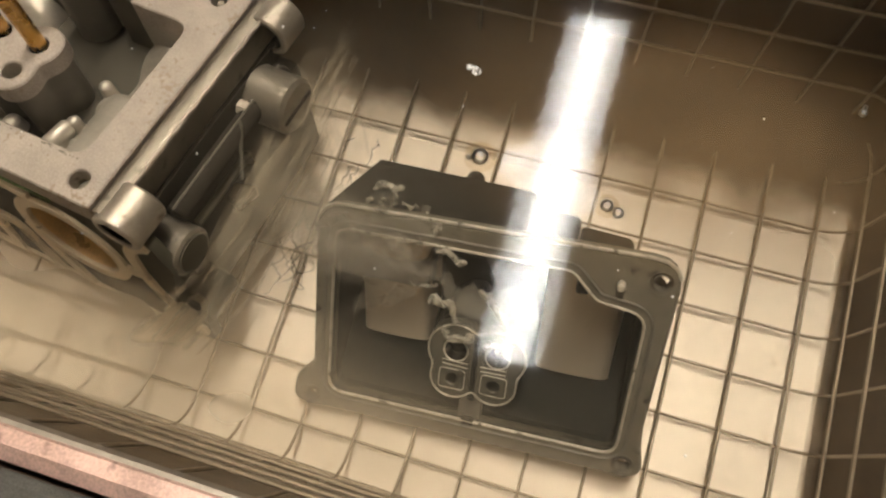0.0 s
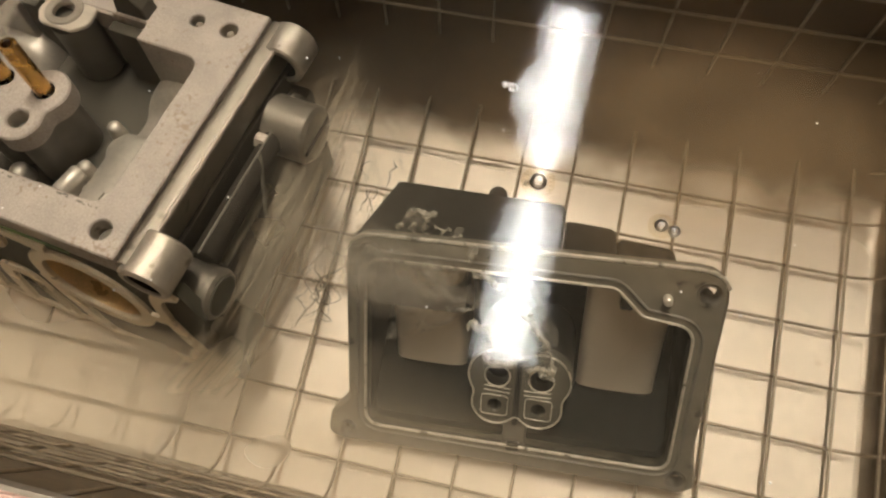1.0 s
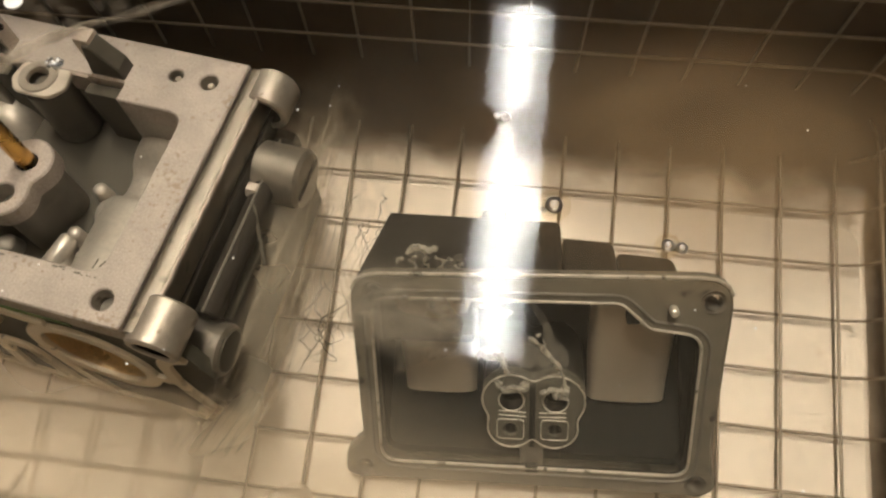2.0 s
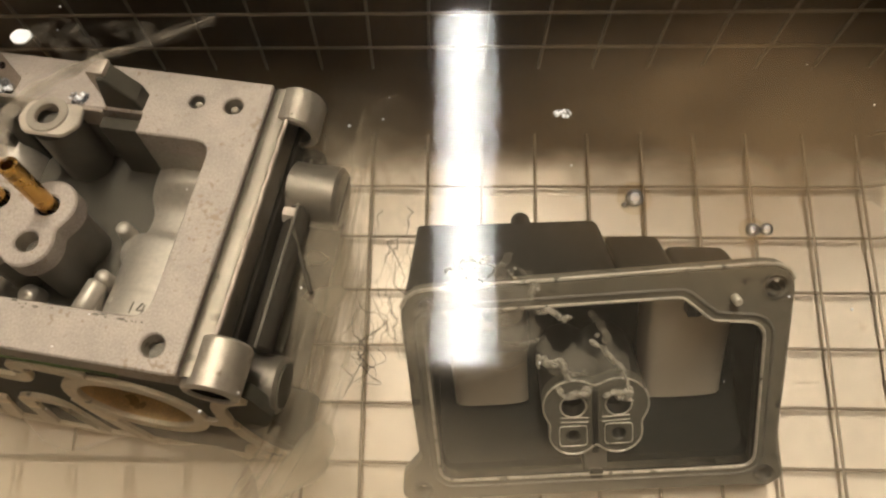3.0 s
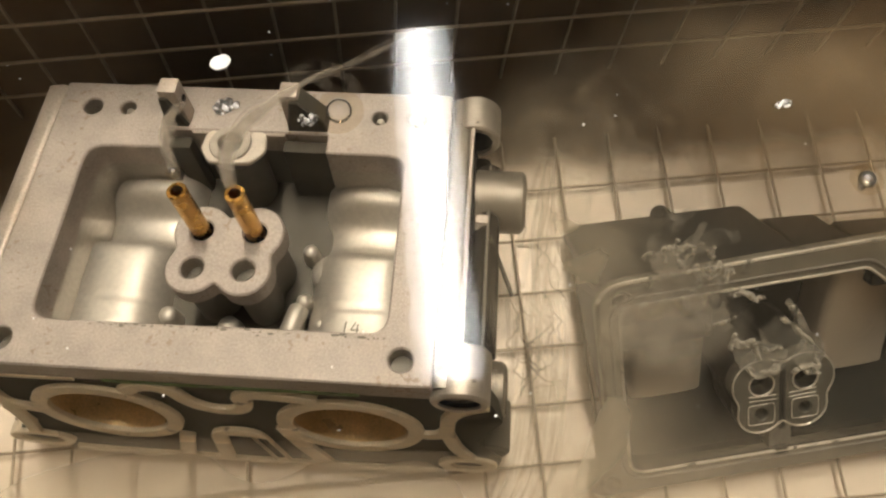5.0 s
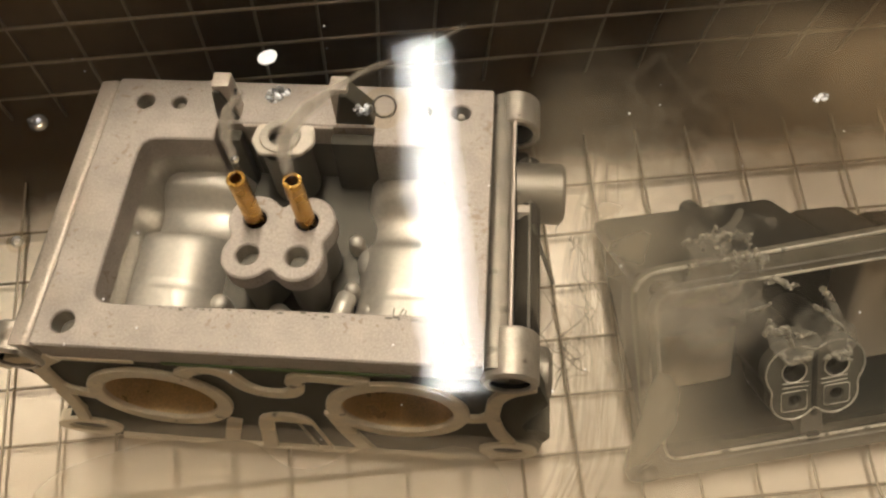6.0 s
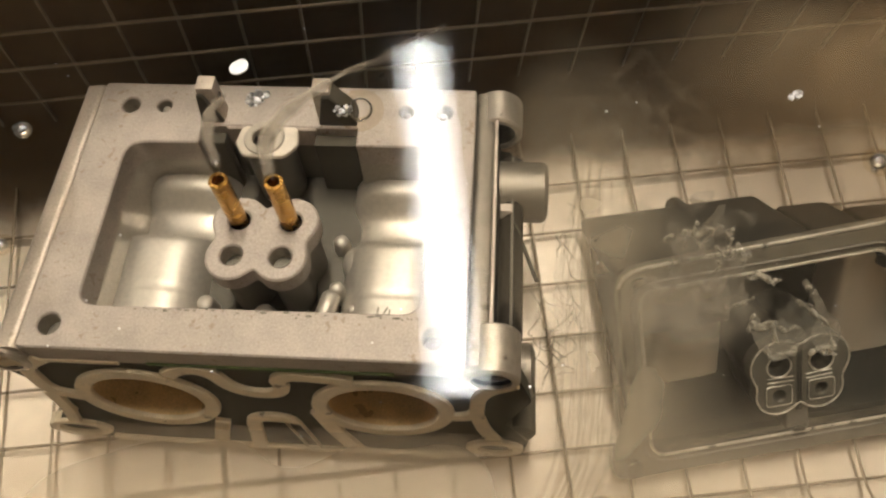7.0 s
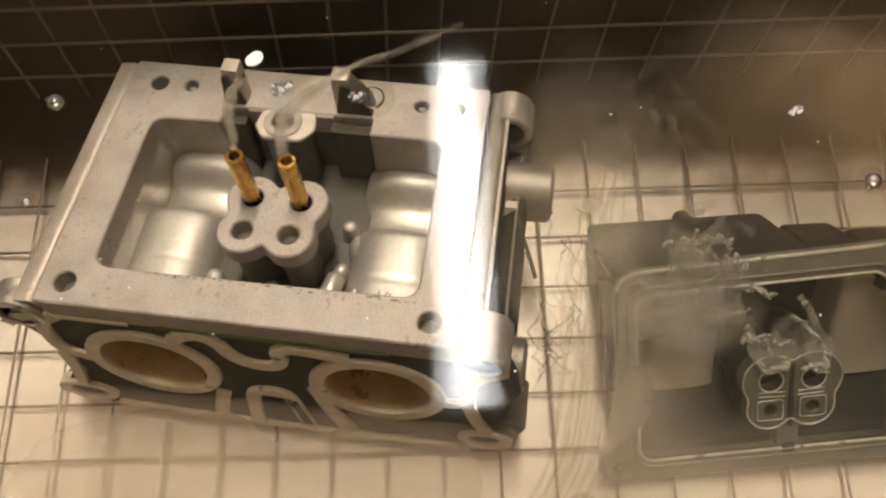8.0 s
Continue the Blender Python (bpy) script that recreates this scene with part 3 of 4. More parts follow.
    seat = loop_round([(-45.6, 41.9), (-36.4, 41.9), (-33.4, 45.2), (-34.2, 50), (-38.5, 52.4), (-43.5, 52.4), (-47.2, 49.5), (-47.9, 45.4)], 2.5, 3)
    part("valve_seat", slab(seat, [ring(-41.4, 46.8, 2.7, 20)], -1.2, -0.25, 0.25), PALE, carb, "pale washer round the needle valve")
    part("valve_collar", slab(ring(-41.4, 46.8, 4.6, 28), [ring(-41.4, 46.8, 2.6, 20)], -0.3, 0.25, 0.2), CAST, carb)
    part("valve_bore", rod((-41.2, 47.4, -22), (-41.2, 47.4, -3.0), 5.6, 28), GREY, carb, "dark valve housing")
    part("valve_pillar", block((-50.8, 49.9, -27), (-30.8, 54.0, -6.2), 1.0), GREY, carb)
    # side rails
    for side, x0, x1 in ((1, 6.1, 11.0), (-1, -87.4, -82.1)):
        prof = loop_round([(x0, -0.4), (x1, -1.0), (x1 + 0.2 * side, -9), (x0, -9)] if side > 0 else [(x0, -1.2), (x1, -0.3), (x1, -9), (x0 - 0.2, -9)], 1.6, 4)
        bm = slab(prof, (), -4.6 if side > 0 else -5, 61.5)
        for v in bm.verts:
            v.co = Vector((v.co.x, v.co.z, v.co.y))
        part("side_rail", bm, SIDE_CAST if side > 0 else MACHINED, carb, "rounded rail along the deck")
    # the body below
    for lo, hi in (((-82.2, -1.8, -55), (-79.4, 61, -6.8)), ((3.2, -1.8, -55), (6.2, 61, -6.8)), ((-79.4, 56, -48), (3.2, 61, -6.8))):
        part("body_wall", block(lo, hi, 0.4), DARK_CAST, carb, "dark casting below the deck")
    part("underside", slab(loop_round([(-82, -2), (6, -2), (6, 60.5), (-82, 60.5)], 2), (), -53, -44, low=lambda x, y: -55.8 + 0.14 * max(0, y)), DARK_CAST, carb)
    # ears with their through bores
    for x, z, y0, y1 in ((11.2, -5.8, -6.2, 4.2), (11.2, -5.8, 53.5, 62.5), (-88.0, -6.8, -6.2, 0.5)):
        bm = rod((x, y1, z), (x, y0, z), 5.7, 28, bevel=0.5, inner=4.1)
        ear = part("ear", bm, CAST, carb, "rounded mounting ear")
        part("ear_bore", skirt(ring(0, 0, 4.05, 24), -(y1 - y0) * 0.6, -0.6), SHADED, ear).matrix_local = pose(x / 1000, y0 / 1000, z / 1000, 90, 0, 0)
        part("bore_end", rod((x, y0 + (y1 - y0) * 0.6, z), (x, y0 + (y1 - y0) * 0.66, z), 4.05, 20), SHADED, ear)
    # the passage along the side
    # channel, tube and plate are near black for the shade under the rail
    part("side_channel", block((6.2, 3, -15), (12.0, 56, -8.8), 1.5), SHADED, carb)
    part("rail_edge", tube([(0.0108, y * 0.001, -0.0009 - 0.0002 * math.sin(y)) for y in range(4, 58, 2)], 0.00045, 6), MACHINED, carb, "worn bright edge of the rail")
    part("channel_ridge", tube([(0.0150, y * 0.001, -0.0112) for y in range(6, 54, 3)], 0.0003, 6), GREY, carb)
    part("side_tube", rod((15.0, 6, -13.8), (15.0, 52, -13.8), 2.6, 18, bevel=0.5), SHADED, carb, "dark cast fuel passage")
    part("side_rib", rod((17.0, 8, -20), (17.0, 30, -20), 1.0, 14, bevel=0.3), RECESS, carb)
    part("side_plate", block((6.2, 1, -52), (15.5, 58, -17), 2.0), SHADED, carb)
    part("lower_ear", rod((8.0, 1.6, -20.5), (20.2, 1.6, -20.5), 6.0, 28, bevel=0.7), SIDE_CAST, carb, "lower lug with a dark socket")
    part("socket", rod((20.0, 1.6, -20.5), (20.5, 1.6, -20.5), 4.7, 24), RECESS, carb)
    part("foot_lug", rod((17.0, 6.0, -43), (17.0, -6.5, -43), 5.6, 24, bevel=0.7), DARK_CAST, carb, "dark lug at the casting's foot")
    cap = part("screw_cap", rod((11, 44.6, -16.0), (23.2, 44.6, -16.0), 7.2, 32, bevel=0.9), SIDE_CAST, carb, "large slotted screw cap")
    part("cap_collar", rod((10, 44.6, -16.0), (16.0, 44.6, -16.0), 6.4, 30, bevel=0.6), GREY, carb)
    part("cap_slot", block((22.9, 38.8, -16.7), (23.4, 50.4, -15.3), 0.1), SHADED, cap)
    part("nut", rod((12.2, 37.0, -12.4), (15.0, 37.0, -12.4), 1.9, 6, bevel=0.2), MACHINED, carb, "small bright nut")
    part("lever", rod((15.5, 33, -11), (21, 22, -18), 0.5, 10), DARK_CAST, carb)
    # front flange: dark recess with raised machined ribs and two barrels
    bores = [(-65.0, -27.0), (-12.2, -27.3)]
    plate = loop_round([(-88, -9), (-83, -6.0), (8, -6.0), (17, -9), (20, -20), (15, -34), (21, -46), (20, -57.5), (-98, -57.5), (-97, -47), (-86, -38), (-87, -24), (-92, -14)], 3, 4)
    part("front_recess", sheared(slab(plate, [ring(x, z, 13.1, 36) for x, z in bores], -4, -1.0)), RECESS, carb, "dark recess of the front flange")
    for x, z in bores:
        part("barrel_rim", sheared(slab(ring(x, z, 15.8, 40), [ring(x, z, 12.3, 40)], -1.2, 0, 0.2)), GASKET_FACE, carb, "worn machined barrel rim")
        bm = skirt(ring(x, z, 12.35, 40), -26, -0.4)
        barrel = part("barrel", sheared(bm), BORE, carb, "brown-stained barrel bore", 60)
        part("barrel_floor", sheared(slab(ring(x, z, 12.3, 30), (), -18, -17)), BORE, barrel)
        # ridge added for the bore's bright streak, a reflection put into the shape
        part("streak_ridge", sheared(rod((x + 1.5, z + 11.5, -17.4), (x + 1.5, z - 11.5, -17.4), 3.0, 24, bevel=1.0)), BORE, barrel)

    def rib(points, width, name="gasket_rib"):
        pts = bend([Vector((x, z, 0)) for x, z in points], 5, 4)
        left, right = [], []
        for k, p in enumerate(pts):
            d = (pts[min(k + 1, len(pts) - 1)] - pts[max(k - 1, 0)]).normalized()
            n = Vector((-d.y, d.x, 0)) * width / 2
            left.append((p.x + n.x, p.y + n.y)), right.append((p.x - n.x, p.y - n.y))
        return part(name, sheared(slab(left + right[::-1], (), -3, 0.05, 0.15)), GASKET_FACE, carb)

    rib([(-80, -6.5), (-86, -11), (-86.8, -24), (-80, -27)], 3.4)
    rib([(-87, -25), (-87.6, -35), (-90, -44)], 3.0)
    for cx, cz, a, b in ((-90.8, -49.4, 8.0, 5.2), (13.1, -50.3, 7.0, 4.3)):
        part("bolt_eye", sheared(slab(ring(cx, cz, a, 28, 5.2), [ring(cx, cz, b, 24, 3.4)], -3, 0.08, 0.25)), GASKET_FACE, carb, "machined bolt eye")
    rib([(-84.5, -55.4), (-70, -56.6), (-50, -57)], 1.8)
    rib([(-51.5, -39), (-54, -47), (-56.5, -56)], 3.6)
    rib([(-56, -12.5), (-53, -9.6), (-49.3, -8.4), (-45.8, -10.8), (-44, -17), (-40.5, -20.2), (-35, -20.4), (-32.2, -17), (-33, -12), (-29.8, -10), (-23, -10.6), (-17, -12)], 3.4)
    rib([(-46.6, -56.8), (-43.6, -35.5), (-35.0, -34.4), (-32.4, -56.6)], 3.6)
    rib([(-27.0, -30), (-25.0, -43), (-21.4, -56.8)], 4.0)
    rib([(1.5, -29), (5.5, -29.6), (8.4, -27), (8.8, -17.5), (11, -13), (16, -9.5)], 3.2)
    rib([(8.4, -27.5), (10.4, -38), (13.4, -45)], 3.2)
    rib([(-50, -57.2), (-22, -57.6), (6, -57.2)], 1.8)
    rib([(-94, -13), (-90, -9), (-83, -8)], 3)
    rnd = random.Random(3)
    bm = bmesh.new()
    for _ in range(44):
        x = rnd.uniform(-62, -3)
        r = rnd.choice((0.10, 0.14, 0.2, 0.3)) * 0.001
        bmesh.ops.create_icosphere(bm, subdivisions=1, radius=r, matrix=Matrix.Translation((x * 0.001, (4.0 + rnd.gauss(0, 0.22)) * 0.001, 0.00002)) @ Matrix.Diagonal((rnd.uniform(1, 3.5), 1, 0.3, 1)))
    part("edge_grime", bm, GREY, carb, "specks of grime along the deck's inner edge")
    part("residue", block((-58, -5.35, -7.5), (-8, -4.9, -6.3), 0.15), GREEN, carb, "green residue under the deck edge")
    part("gasket_scrap", block((-83, -5.35, -7.8), (-64, -4.9, -6.4), 0.15), GASKET_FACE, carb, "scrap of old gasket under the deck edge")
    # the cast figure 14 on the barrel's back
    for a, b in (((-13.6, 9.2), (-13.4, 11.8)), ((-11.4, 11.8), (-12.3, 10.1)), ((-12.3, 10.1), (-10.6, 10.2)), ((-11.0, 9.2), (-10.9, 11.4))):
        part("cast_figure", rod((a[0], a[1], -12.45), (b[0], b[1], -12.45), 0.16, 6), GREY, carb)


# ---- the float bowl ----
_bx, _by, _bz = Vector((0.99964, 0.02073, 0.01683)), Vector((-0.02670, 0.77608, 0.63007)), Vector((0.0, -0.63029, 0.77636))
_c, _s = math.cos(radians(3.3)), math.sin(radians(3.3))
BOWL = frame_matrix((-0.047, -0.001, 0.008), _bx * _c + _by * _s, _by * _c - _bx * _s, _bz)


def bowl_low(x, y):
    """The depth of the bowl's chamber: it stands on the basket, leaning back."""
    return -min(33.0, max(4.0, (5.6 + 0.60 * y) / 0.776))


def build_bowl():
    bowl = thing("float_bowl", BOWL, "black coated float bowl lying open and tilted in the basket", "carburettor bowl")
    outer = loop_round([(-47.6, -6.2, 4.0), (-43.0, -7.6, 1.5), (-38.5, -7.2, 2), (36.0, -7.2, 2), (40.5, -7.8, 2), (44.6, -5.0, 4.2), (42.8, 1.8, 2), (42.2, 8, 2), (43.0, 51.8, 7), (-42.4, 50.9, 7), (-42.0, 6, 2), (-46.6, 1.0, 3)], 3, 4)
    inner = loop_round([(-37.0, -0.6), (36.6, -0.6), (36.6, 37.2, 4), (25.5, 38.5, 3), (19.0, 44.6, 3), (-37.0, 44.6)], 3.6, 5)
    eyes = [(-42.3, -3.6), (39.3, -3.4), (38.6, 46.2), (-36.6, 46.4)]
    part("flange", slab(outer, [inner] + [ring(x, y, 1.9, 18) for x, y in eyes], -3.4, 0, 0.7), FLANGE, bowl, "black flange with worn edges")
    for x, y in eyes:
        part("bolt_eye", skirt(ring(x, y, 2.8, 20), 0.05, 0.35, bm=skirt(ring(x, y, 1.9, 20), -3.4, 0.3)), GREY, bowl)

    def bead(d, r, mat, name, label):
        n = len(inner)
        pts = []
        for k in range(n):
            a, b, c = Vector(inner[k - 1]), Vector(inner[k]), Vector(inner[(k + 1) % n])
            t = (c - a).normalized()
            pts.append(((b.x + t.y * d) * 0.001, (b.y - t.x * d) * 0.001, 0.0001))
        part(name, tube(pts, r, 8, closed=True), mat, bowl, label)

    bead(0.5, 0.00036, WORN, "inner_lip", "worn bright lip round the opening")
    bead(2.4, 0.00042, GREY, "gasket_bead", "raised gasket bead")
    edge = [(x * 0.001, y * 0.001, -0.0002) for x, y in outer]
    back = [p for p in edge if p[1] > 0.0465]
    back.sort(key=lambda p: p[0])
    part("worn_edge", tube(back, 0.00048, 6), WORN, bowl, "bare metal along the back edge")
    # chamber: its back wall slopes inwards towards the floor
    def sunk(path, back, dz):
        return [(x, min(y, back), bowl_low(x, min(y, back)) + dz) for x, y in path]

    def shell(path, back, dz):
        bm = bmesh.new()
        up = [bm.verts.new((x * 0.001, y * 0.001, -0.0002)) for x, y in path]
        foot = [bm.verts.new((x * 0.001, y * 0.001, z * 0.001)) for x, y, z in sunk(path, back, dz)]
        for k in range(len(path)):
            if (foot[k - 1].co - foot[k].co).length > 1e-6:
                bm.faces.new((up[k - 1], up[k], foot[k], foot[k - 1]))
        x0, x1 = min(p[0] for p in path), max(p[0] for p in path)
        y0 = min(p[1] for p in path)
        rows = []
        for k in range(13):
            y = y0 + (back - y0) * k / 12
            rows.append([bm.verts.new((x * 0.001, y * 0.001, (bowl_low(x, y) + dz) * 0.001)) for x in (x0, x1)])
        for a, b in zip(rows, rows[1:]):
            bm.faces.new((a[0], a[1], b[1], b[0]))
        return bm

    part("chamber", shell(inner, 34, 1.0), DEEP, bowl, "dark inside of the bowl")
    body = loop_round([(-40.5, -2.4), (39.5, -2.4), (40.0, 48), (-40.5, 49)], 4, 4)
    part("outer_wall", shell(body, 36.5, 0), BLACK, bowl)
    # stepped casting at the back
    for x0, x1, d, d2 in ((-41.0, 6.4, 42, 37), (6.5, 19.0, 25, 23.5), (19.1, 32.0, 16.5, 14.5)):
        out = loop_round([(x0, 44.9), (x1, 44.9), (x1, 50.0), (x0, 50.0)], 1.5, 4)
        part("back_step", slab(out, (), -d, -3.5, 0, low=lambda x, y: -d + (d - d2) * (x - x0) / (x1 - x0) + 3.0 * max(0, (x - x1 + 3) / 3) ** 2), BLACK, bowl, "stepped casting on the bowl's back")
    part("nipple", rod((-13, 47.4, -36), (-13, 47.4, -47), 2.6, 18, bevel=0.6), BLACK, bowl)
    # float beds at both sides
    for x0, x1, y0, y1 in ((-33.0, -14.6, 11.6, 43.0), (13.6, 32.6, 11.0, 43.5)):
        bm, a, n = bmesh.new(), [], 18
        for k in range(n + 1):
            y = y0 + (y1 - y0) * k / n
            z = -12.4 + 9.5 * (k / n) ** 1.25
            row = []
            for q in range(15):
                u = 2 * q / 14 - 1
                row.append(bm.verts.new(((x0 + x1) * 0.0005 + (x1 - x0) * 0.0005 * math.copysign(abs(u) ** 0.7, u), y * 0.001, (z - 0.9 * u * u - 1.2 * abs(u) ** 14) * 0.001)))
            a.append([bm.verts.new((x0 * 0.001, y * 0.001, (z - 12) * 0.001))] + row + [bm.verts.new((x1 * 0.001, y * 0.001, (z - 12) * 0.001))])
        for p, q in zip(a, a[1:]):
            for k in range(16):
                bm.faces.new((p[k], p[k + 1], q[k + 1], q[k]))
        for row in (a[0], a[-1]):
            bm.faces.new(row)
        part("float_bed", bm, FLOAT_BED, bowl, "bare metal hump of the float chamber", 50)
    part("corner_block", block((20.5, 39.5, -14), (23.6, 44.4, -0.5), 0.8), BLACK, bowl)
    part("corner_block", block((-36.8, 30.5, -11), (-14.0, 44.4, -5.0), 1.5), GREY, bowl)
    # well column with four jet wells
    wells = [(-5.0, 18.8), (5.4, 18.9), (-5.2, 10.8), (5.3, 11.0)]
    clover = lobes(wells, (7.2, 7.2, 5.8, 5.8))
    column = part("well_column", slab(clover, [ring(x, y, 2.7 if y > 15 else 1.5, 20) for x, y in wells], -3.4, 0.3, 0.5), COLUMN, bowl)
    part("column_foot", skirt(clover, -4, -3.3, low=lambda x, y: bowl_low(x, y) + 0.6), BLACK, bowl, "dark body of the well column", 60)
    part("column_lip", tube([(x * 0.00098, (y - 15) * 0.00098 + 0.015, 0.0003) for x, y in clover], 0.00024, 6, closed=True), WORN, column, "worn rim of the well column")
    for x, y in wells:
        if y > 15:
            part("well_rim", tube([(a * 0.001, b * 0.001, 0.0004) for a, b in ring(x, y, 3.0, 20)], 0.00020, 6, closed=True), WORN, column)
        else:
            sq = loop_round([(x - 3.2, y - 2.8), (x + 3.2, y - 2.8), (x + 3.2, y + 2.8), (x - 3.2, y + 2.8)], 1.0, 3)
            part("well_pad", slab(sq, [ring(x, y, 1.6, 16)], 0.2, 0.8, 0.2), COLUMN, column)
            part("well_rim", tube([(a * 0.001, b * 0.001, 0.0008) for a, b in sq], 0.00013, 6, closed=True), WORN, column)
        part("well", skirt(ring(x, y, 2.7 if y > 15 else 1.5, 20), -6, 0.2), SHADED, column)
    # a slot halves the column's top, with low ridges across each half
    part("column_slot", block((-0.7, 5.4, 0.1), (0.7, 23.5, 0.36), 0.1), BLACK, column)
    for side in (-1, 1):
        for y in (14.5, 15.7):
            part("well_ridge", tube([(side * q * 0.001, (y + 0.04 * (q - 4)) * 0.001, 0.0005) for q in (1.6, 3.2, 4.8, 6.4, 8.0)], 0.00014, 6), WORN, column)
    part("bridge", block((-2.8, -1.0, -6), (2.8, 6.5, -0.6), 0.5), GREY, bowl)
    part("notch", block((-1.6, -2.4, -1), (1.6, 0.2, 0.4), 0.3), BLACK, bowl, "small notch in the front rim")
    part("locating_pin", rod((30.2, 44.2, -2), (30.2, 44.2, 2.6), 1.0, 14, bevel=0.4), WORN, bowl, "short bright locating pin")


build_room()
build_tank()
build_surface()
build_basket()
build_carburettor()
build_bowl()


# ---- what floats on the liquid ----
def dome(r, bm=None, at=(0, 0, 0), squash=0.75):
    bm = bm or bmesh.new()
    bmesh.ops.create_uvsphere(bm, u_segments=20, v_segments=12, radius=r, matrix=Matrix.Translation(at) @ Matrix.Diagonal((1, 1, squash, 1)))
    return bm


def meniscus(r):
    """The low ring of liquid drawn up round a bubble."""
    bm = bmesh.new()
    n, rows = 32, []
    for rad, z in ((r * 0.96, 0.0010), (r * 1.1, 0.00075), (r * 1.3, 0.00040), (r * 1.6, 0.00012), (r * 1.9, -0.0002)):
        rows.append([bm.verts.new((rad * math.cos(2 * math.pi * k / n), rad * math.sin(2 * math.pi * k / n), z)) for k in range(n)])
    for a, b in zip(rows, rows[1:]):
        for k in range(n):
            bm.faces.new((a[k - 1], a[k], b[k], b[k - 1]))
    return bm


def bubble(x, y, r, label, extra=(), film=FILM):
    b = thing("bubble", pose(x / 1000, y / 1000, SURF), label, "bubble", group="bubbles on the liquid")
    part("film", dome(r / 1000), film, b, smooth=80)
    part("meniscus", meniscus(r / 1000), LIQUID, b, smooth=80)
    for ex, ey, er in extra:
        part("small_bubble", dome(er / 1000, at=(ex / 1000, ey / 1000, 0)), FILM, b, smooth=80)
    return b


def foam(x, y, size, count, mat, label, seed, share=0.6):
    """A clump of tiny bubbles."""
    rnd = random.Random(seed)
    f = thing("foam_clump", pose(x / 1000, y / 1000, SURF + 0.0003), label, "foam", group="foam on the liquid")
    for _ in range(count):
        a, d = rnd.uniform(0, 6.28), size * math.sqrt(rnd.random())
        r = size * rnd.uniform(0.10, 0.25)
        bm = bmesh.new()
        bmesh.ops.create_icosphere(bm, subdivisions=2, radius=r / 1000, matrix=Matrix.Translation((d * math.cos(a) / 1000, 0.6 * d * math.sin(a) / 1000, 0)))
        part("foam_bubble", bm, mat if rnd.random() < share else FILM, f, smooth=80)
    return f


def build_floating():
    made = {}
    made["big"] = bubble(-51.5, 42.0, 1.6, "clear round bubble with a bright glint on the liquid", ((-2.0, -0.6, 0.6),))
    made["pair"] = bubble(-30.2, 38.0, 1.2, "pair of small clear bubbles floating side by side", ((2.3, -0.4, 1.1),))
    made["deck"] = bubble(-128.0, 63.5, 2.4, "large clear bubble drifting over the carburettor deck", film=THIN_FILM)
    made["west"] = bubble(-210.3, 65.5, 1.7, "clear bubble beside the carburettor", ((-1.4, 0.6, 0.7),))
    made["edge"] = bubble(-212.6, 42.6, 1.1, "small clear bubble beside the carburettor rail")
    made["jet"] = bubble(-173.5, 54.2, 0.8, "tiny bubble over the brass tube")
    bubble(9.5, 67.0, 0.8, "tiny bright bubble near the tank wall", ((0.2, 1.2, 0.5),))
    made["foam"] = foam(-61.0, 58.0, 1.6, 26, FOAM, "small clump of white foam", 4)
    made["cluster"] = foam(-165.0, 66.8, 2.3, 42, FOAM, "cluster of pearly bubbles over the hinge shelf", 5, 0.4)
    made["post"] = foam(-149.0, 63.0, 1.9, 40, FOAM, "patch of fine froth beside the hinge post", 6, 0.3)
    bm = slab(loop_round([(-2.2, -0.3), (-1.0, -1.6), (1.0, -1.7), (2.3, -0.2), (1.6, 1.3), (-1.2, 1.4)], 1.6, 6), (), -0.2, 0.2, 0.1)
    flake = solo("foam_flake", bm, FOAM, "flat white foam flake floating behind the carburettor", "foam")
    flake.matrix_world = pose(-0.165, 0.0765, SURF + 0.0004)
    made["flake"] = flake
    rnd = random.Random(11)
    bm = bmesh.new()
    for _ in range(46):
        r = rnd.uniform(0.0001, 0.00028)
        bmesh.ops.create_icosphere(bm, subdivisions=1, radius=r, matrix=Matrix.Translation((rnd.uniform(-0.22, 0.03), rnd.uniform(0.0, 0.1), SURF + 0.0002)))
    solo("floating_specks", bm, FOAM, "scattered pale specks on the liquid", "specks", "stuff")
    return made


# ---- dirt hanging in the liquid ----
def wavy(points, r, seed, wobble=0.0012, n=26):
    """A meandering tube through points (metres)."""
    rnd = random.Random(seed)
    ph = [rnd.uniform(0, 6.28) for _ in range(6)]
    pts = [Vector(p) for p in points]
    out = []
    for k in range(n):
        s = k / (n - 1) * (len(pts) - 1)
        i = min(int(s), len(pts) - 2)
        f = s - i
        p0, p1, p2, p3 = pts[max(i - 1, 0)], pts[i], pts[i + 1], pts[min(i + 2, len(pts) - 1)]
        p = 0.5 * (2 * p1 + (p2 - p0) * f + (2 * p0 - 5 * p1 + 4 * p2 - p3) * f * f + (3 * p1 - p0 - 3 * p2 + p3) * f ** 3)
        u = k / (n - 1) * 6.28
        p = p + wobble * Vector((math.sin(2 * u + ph[0]) + 0.5 * math.sin(5 * u + ph[1]), math.sin(2 * u + ph[2]) + 0.5 * math.sin(4 * u + ph[3]), 0.5 * math.sin(3 * u + ph[4])))
        out.append(p)
    return out


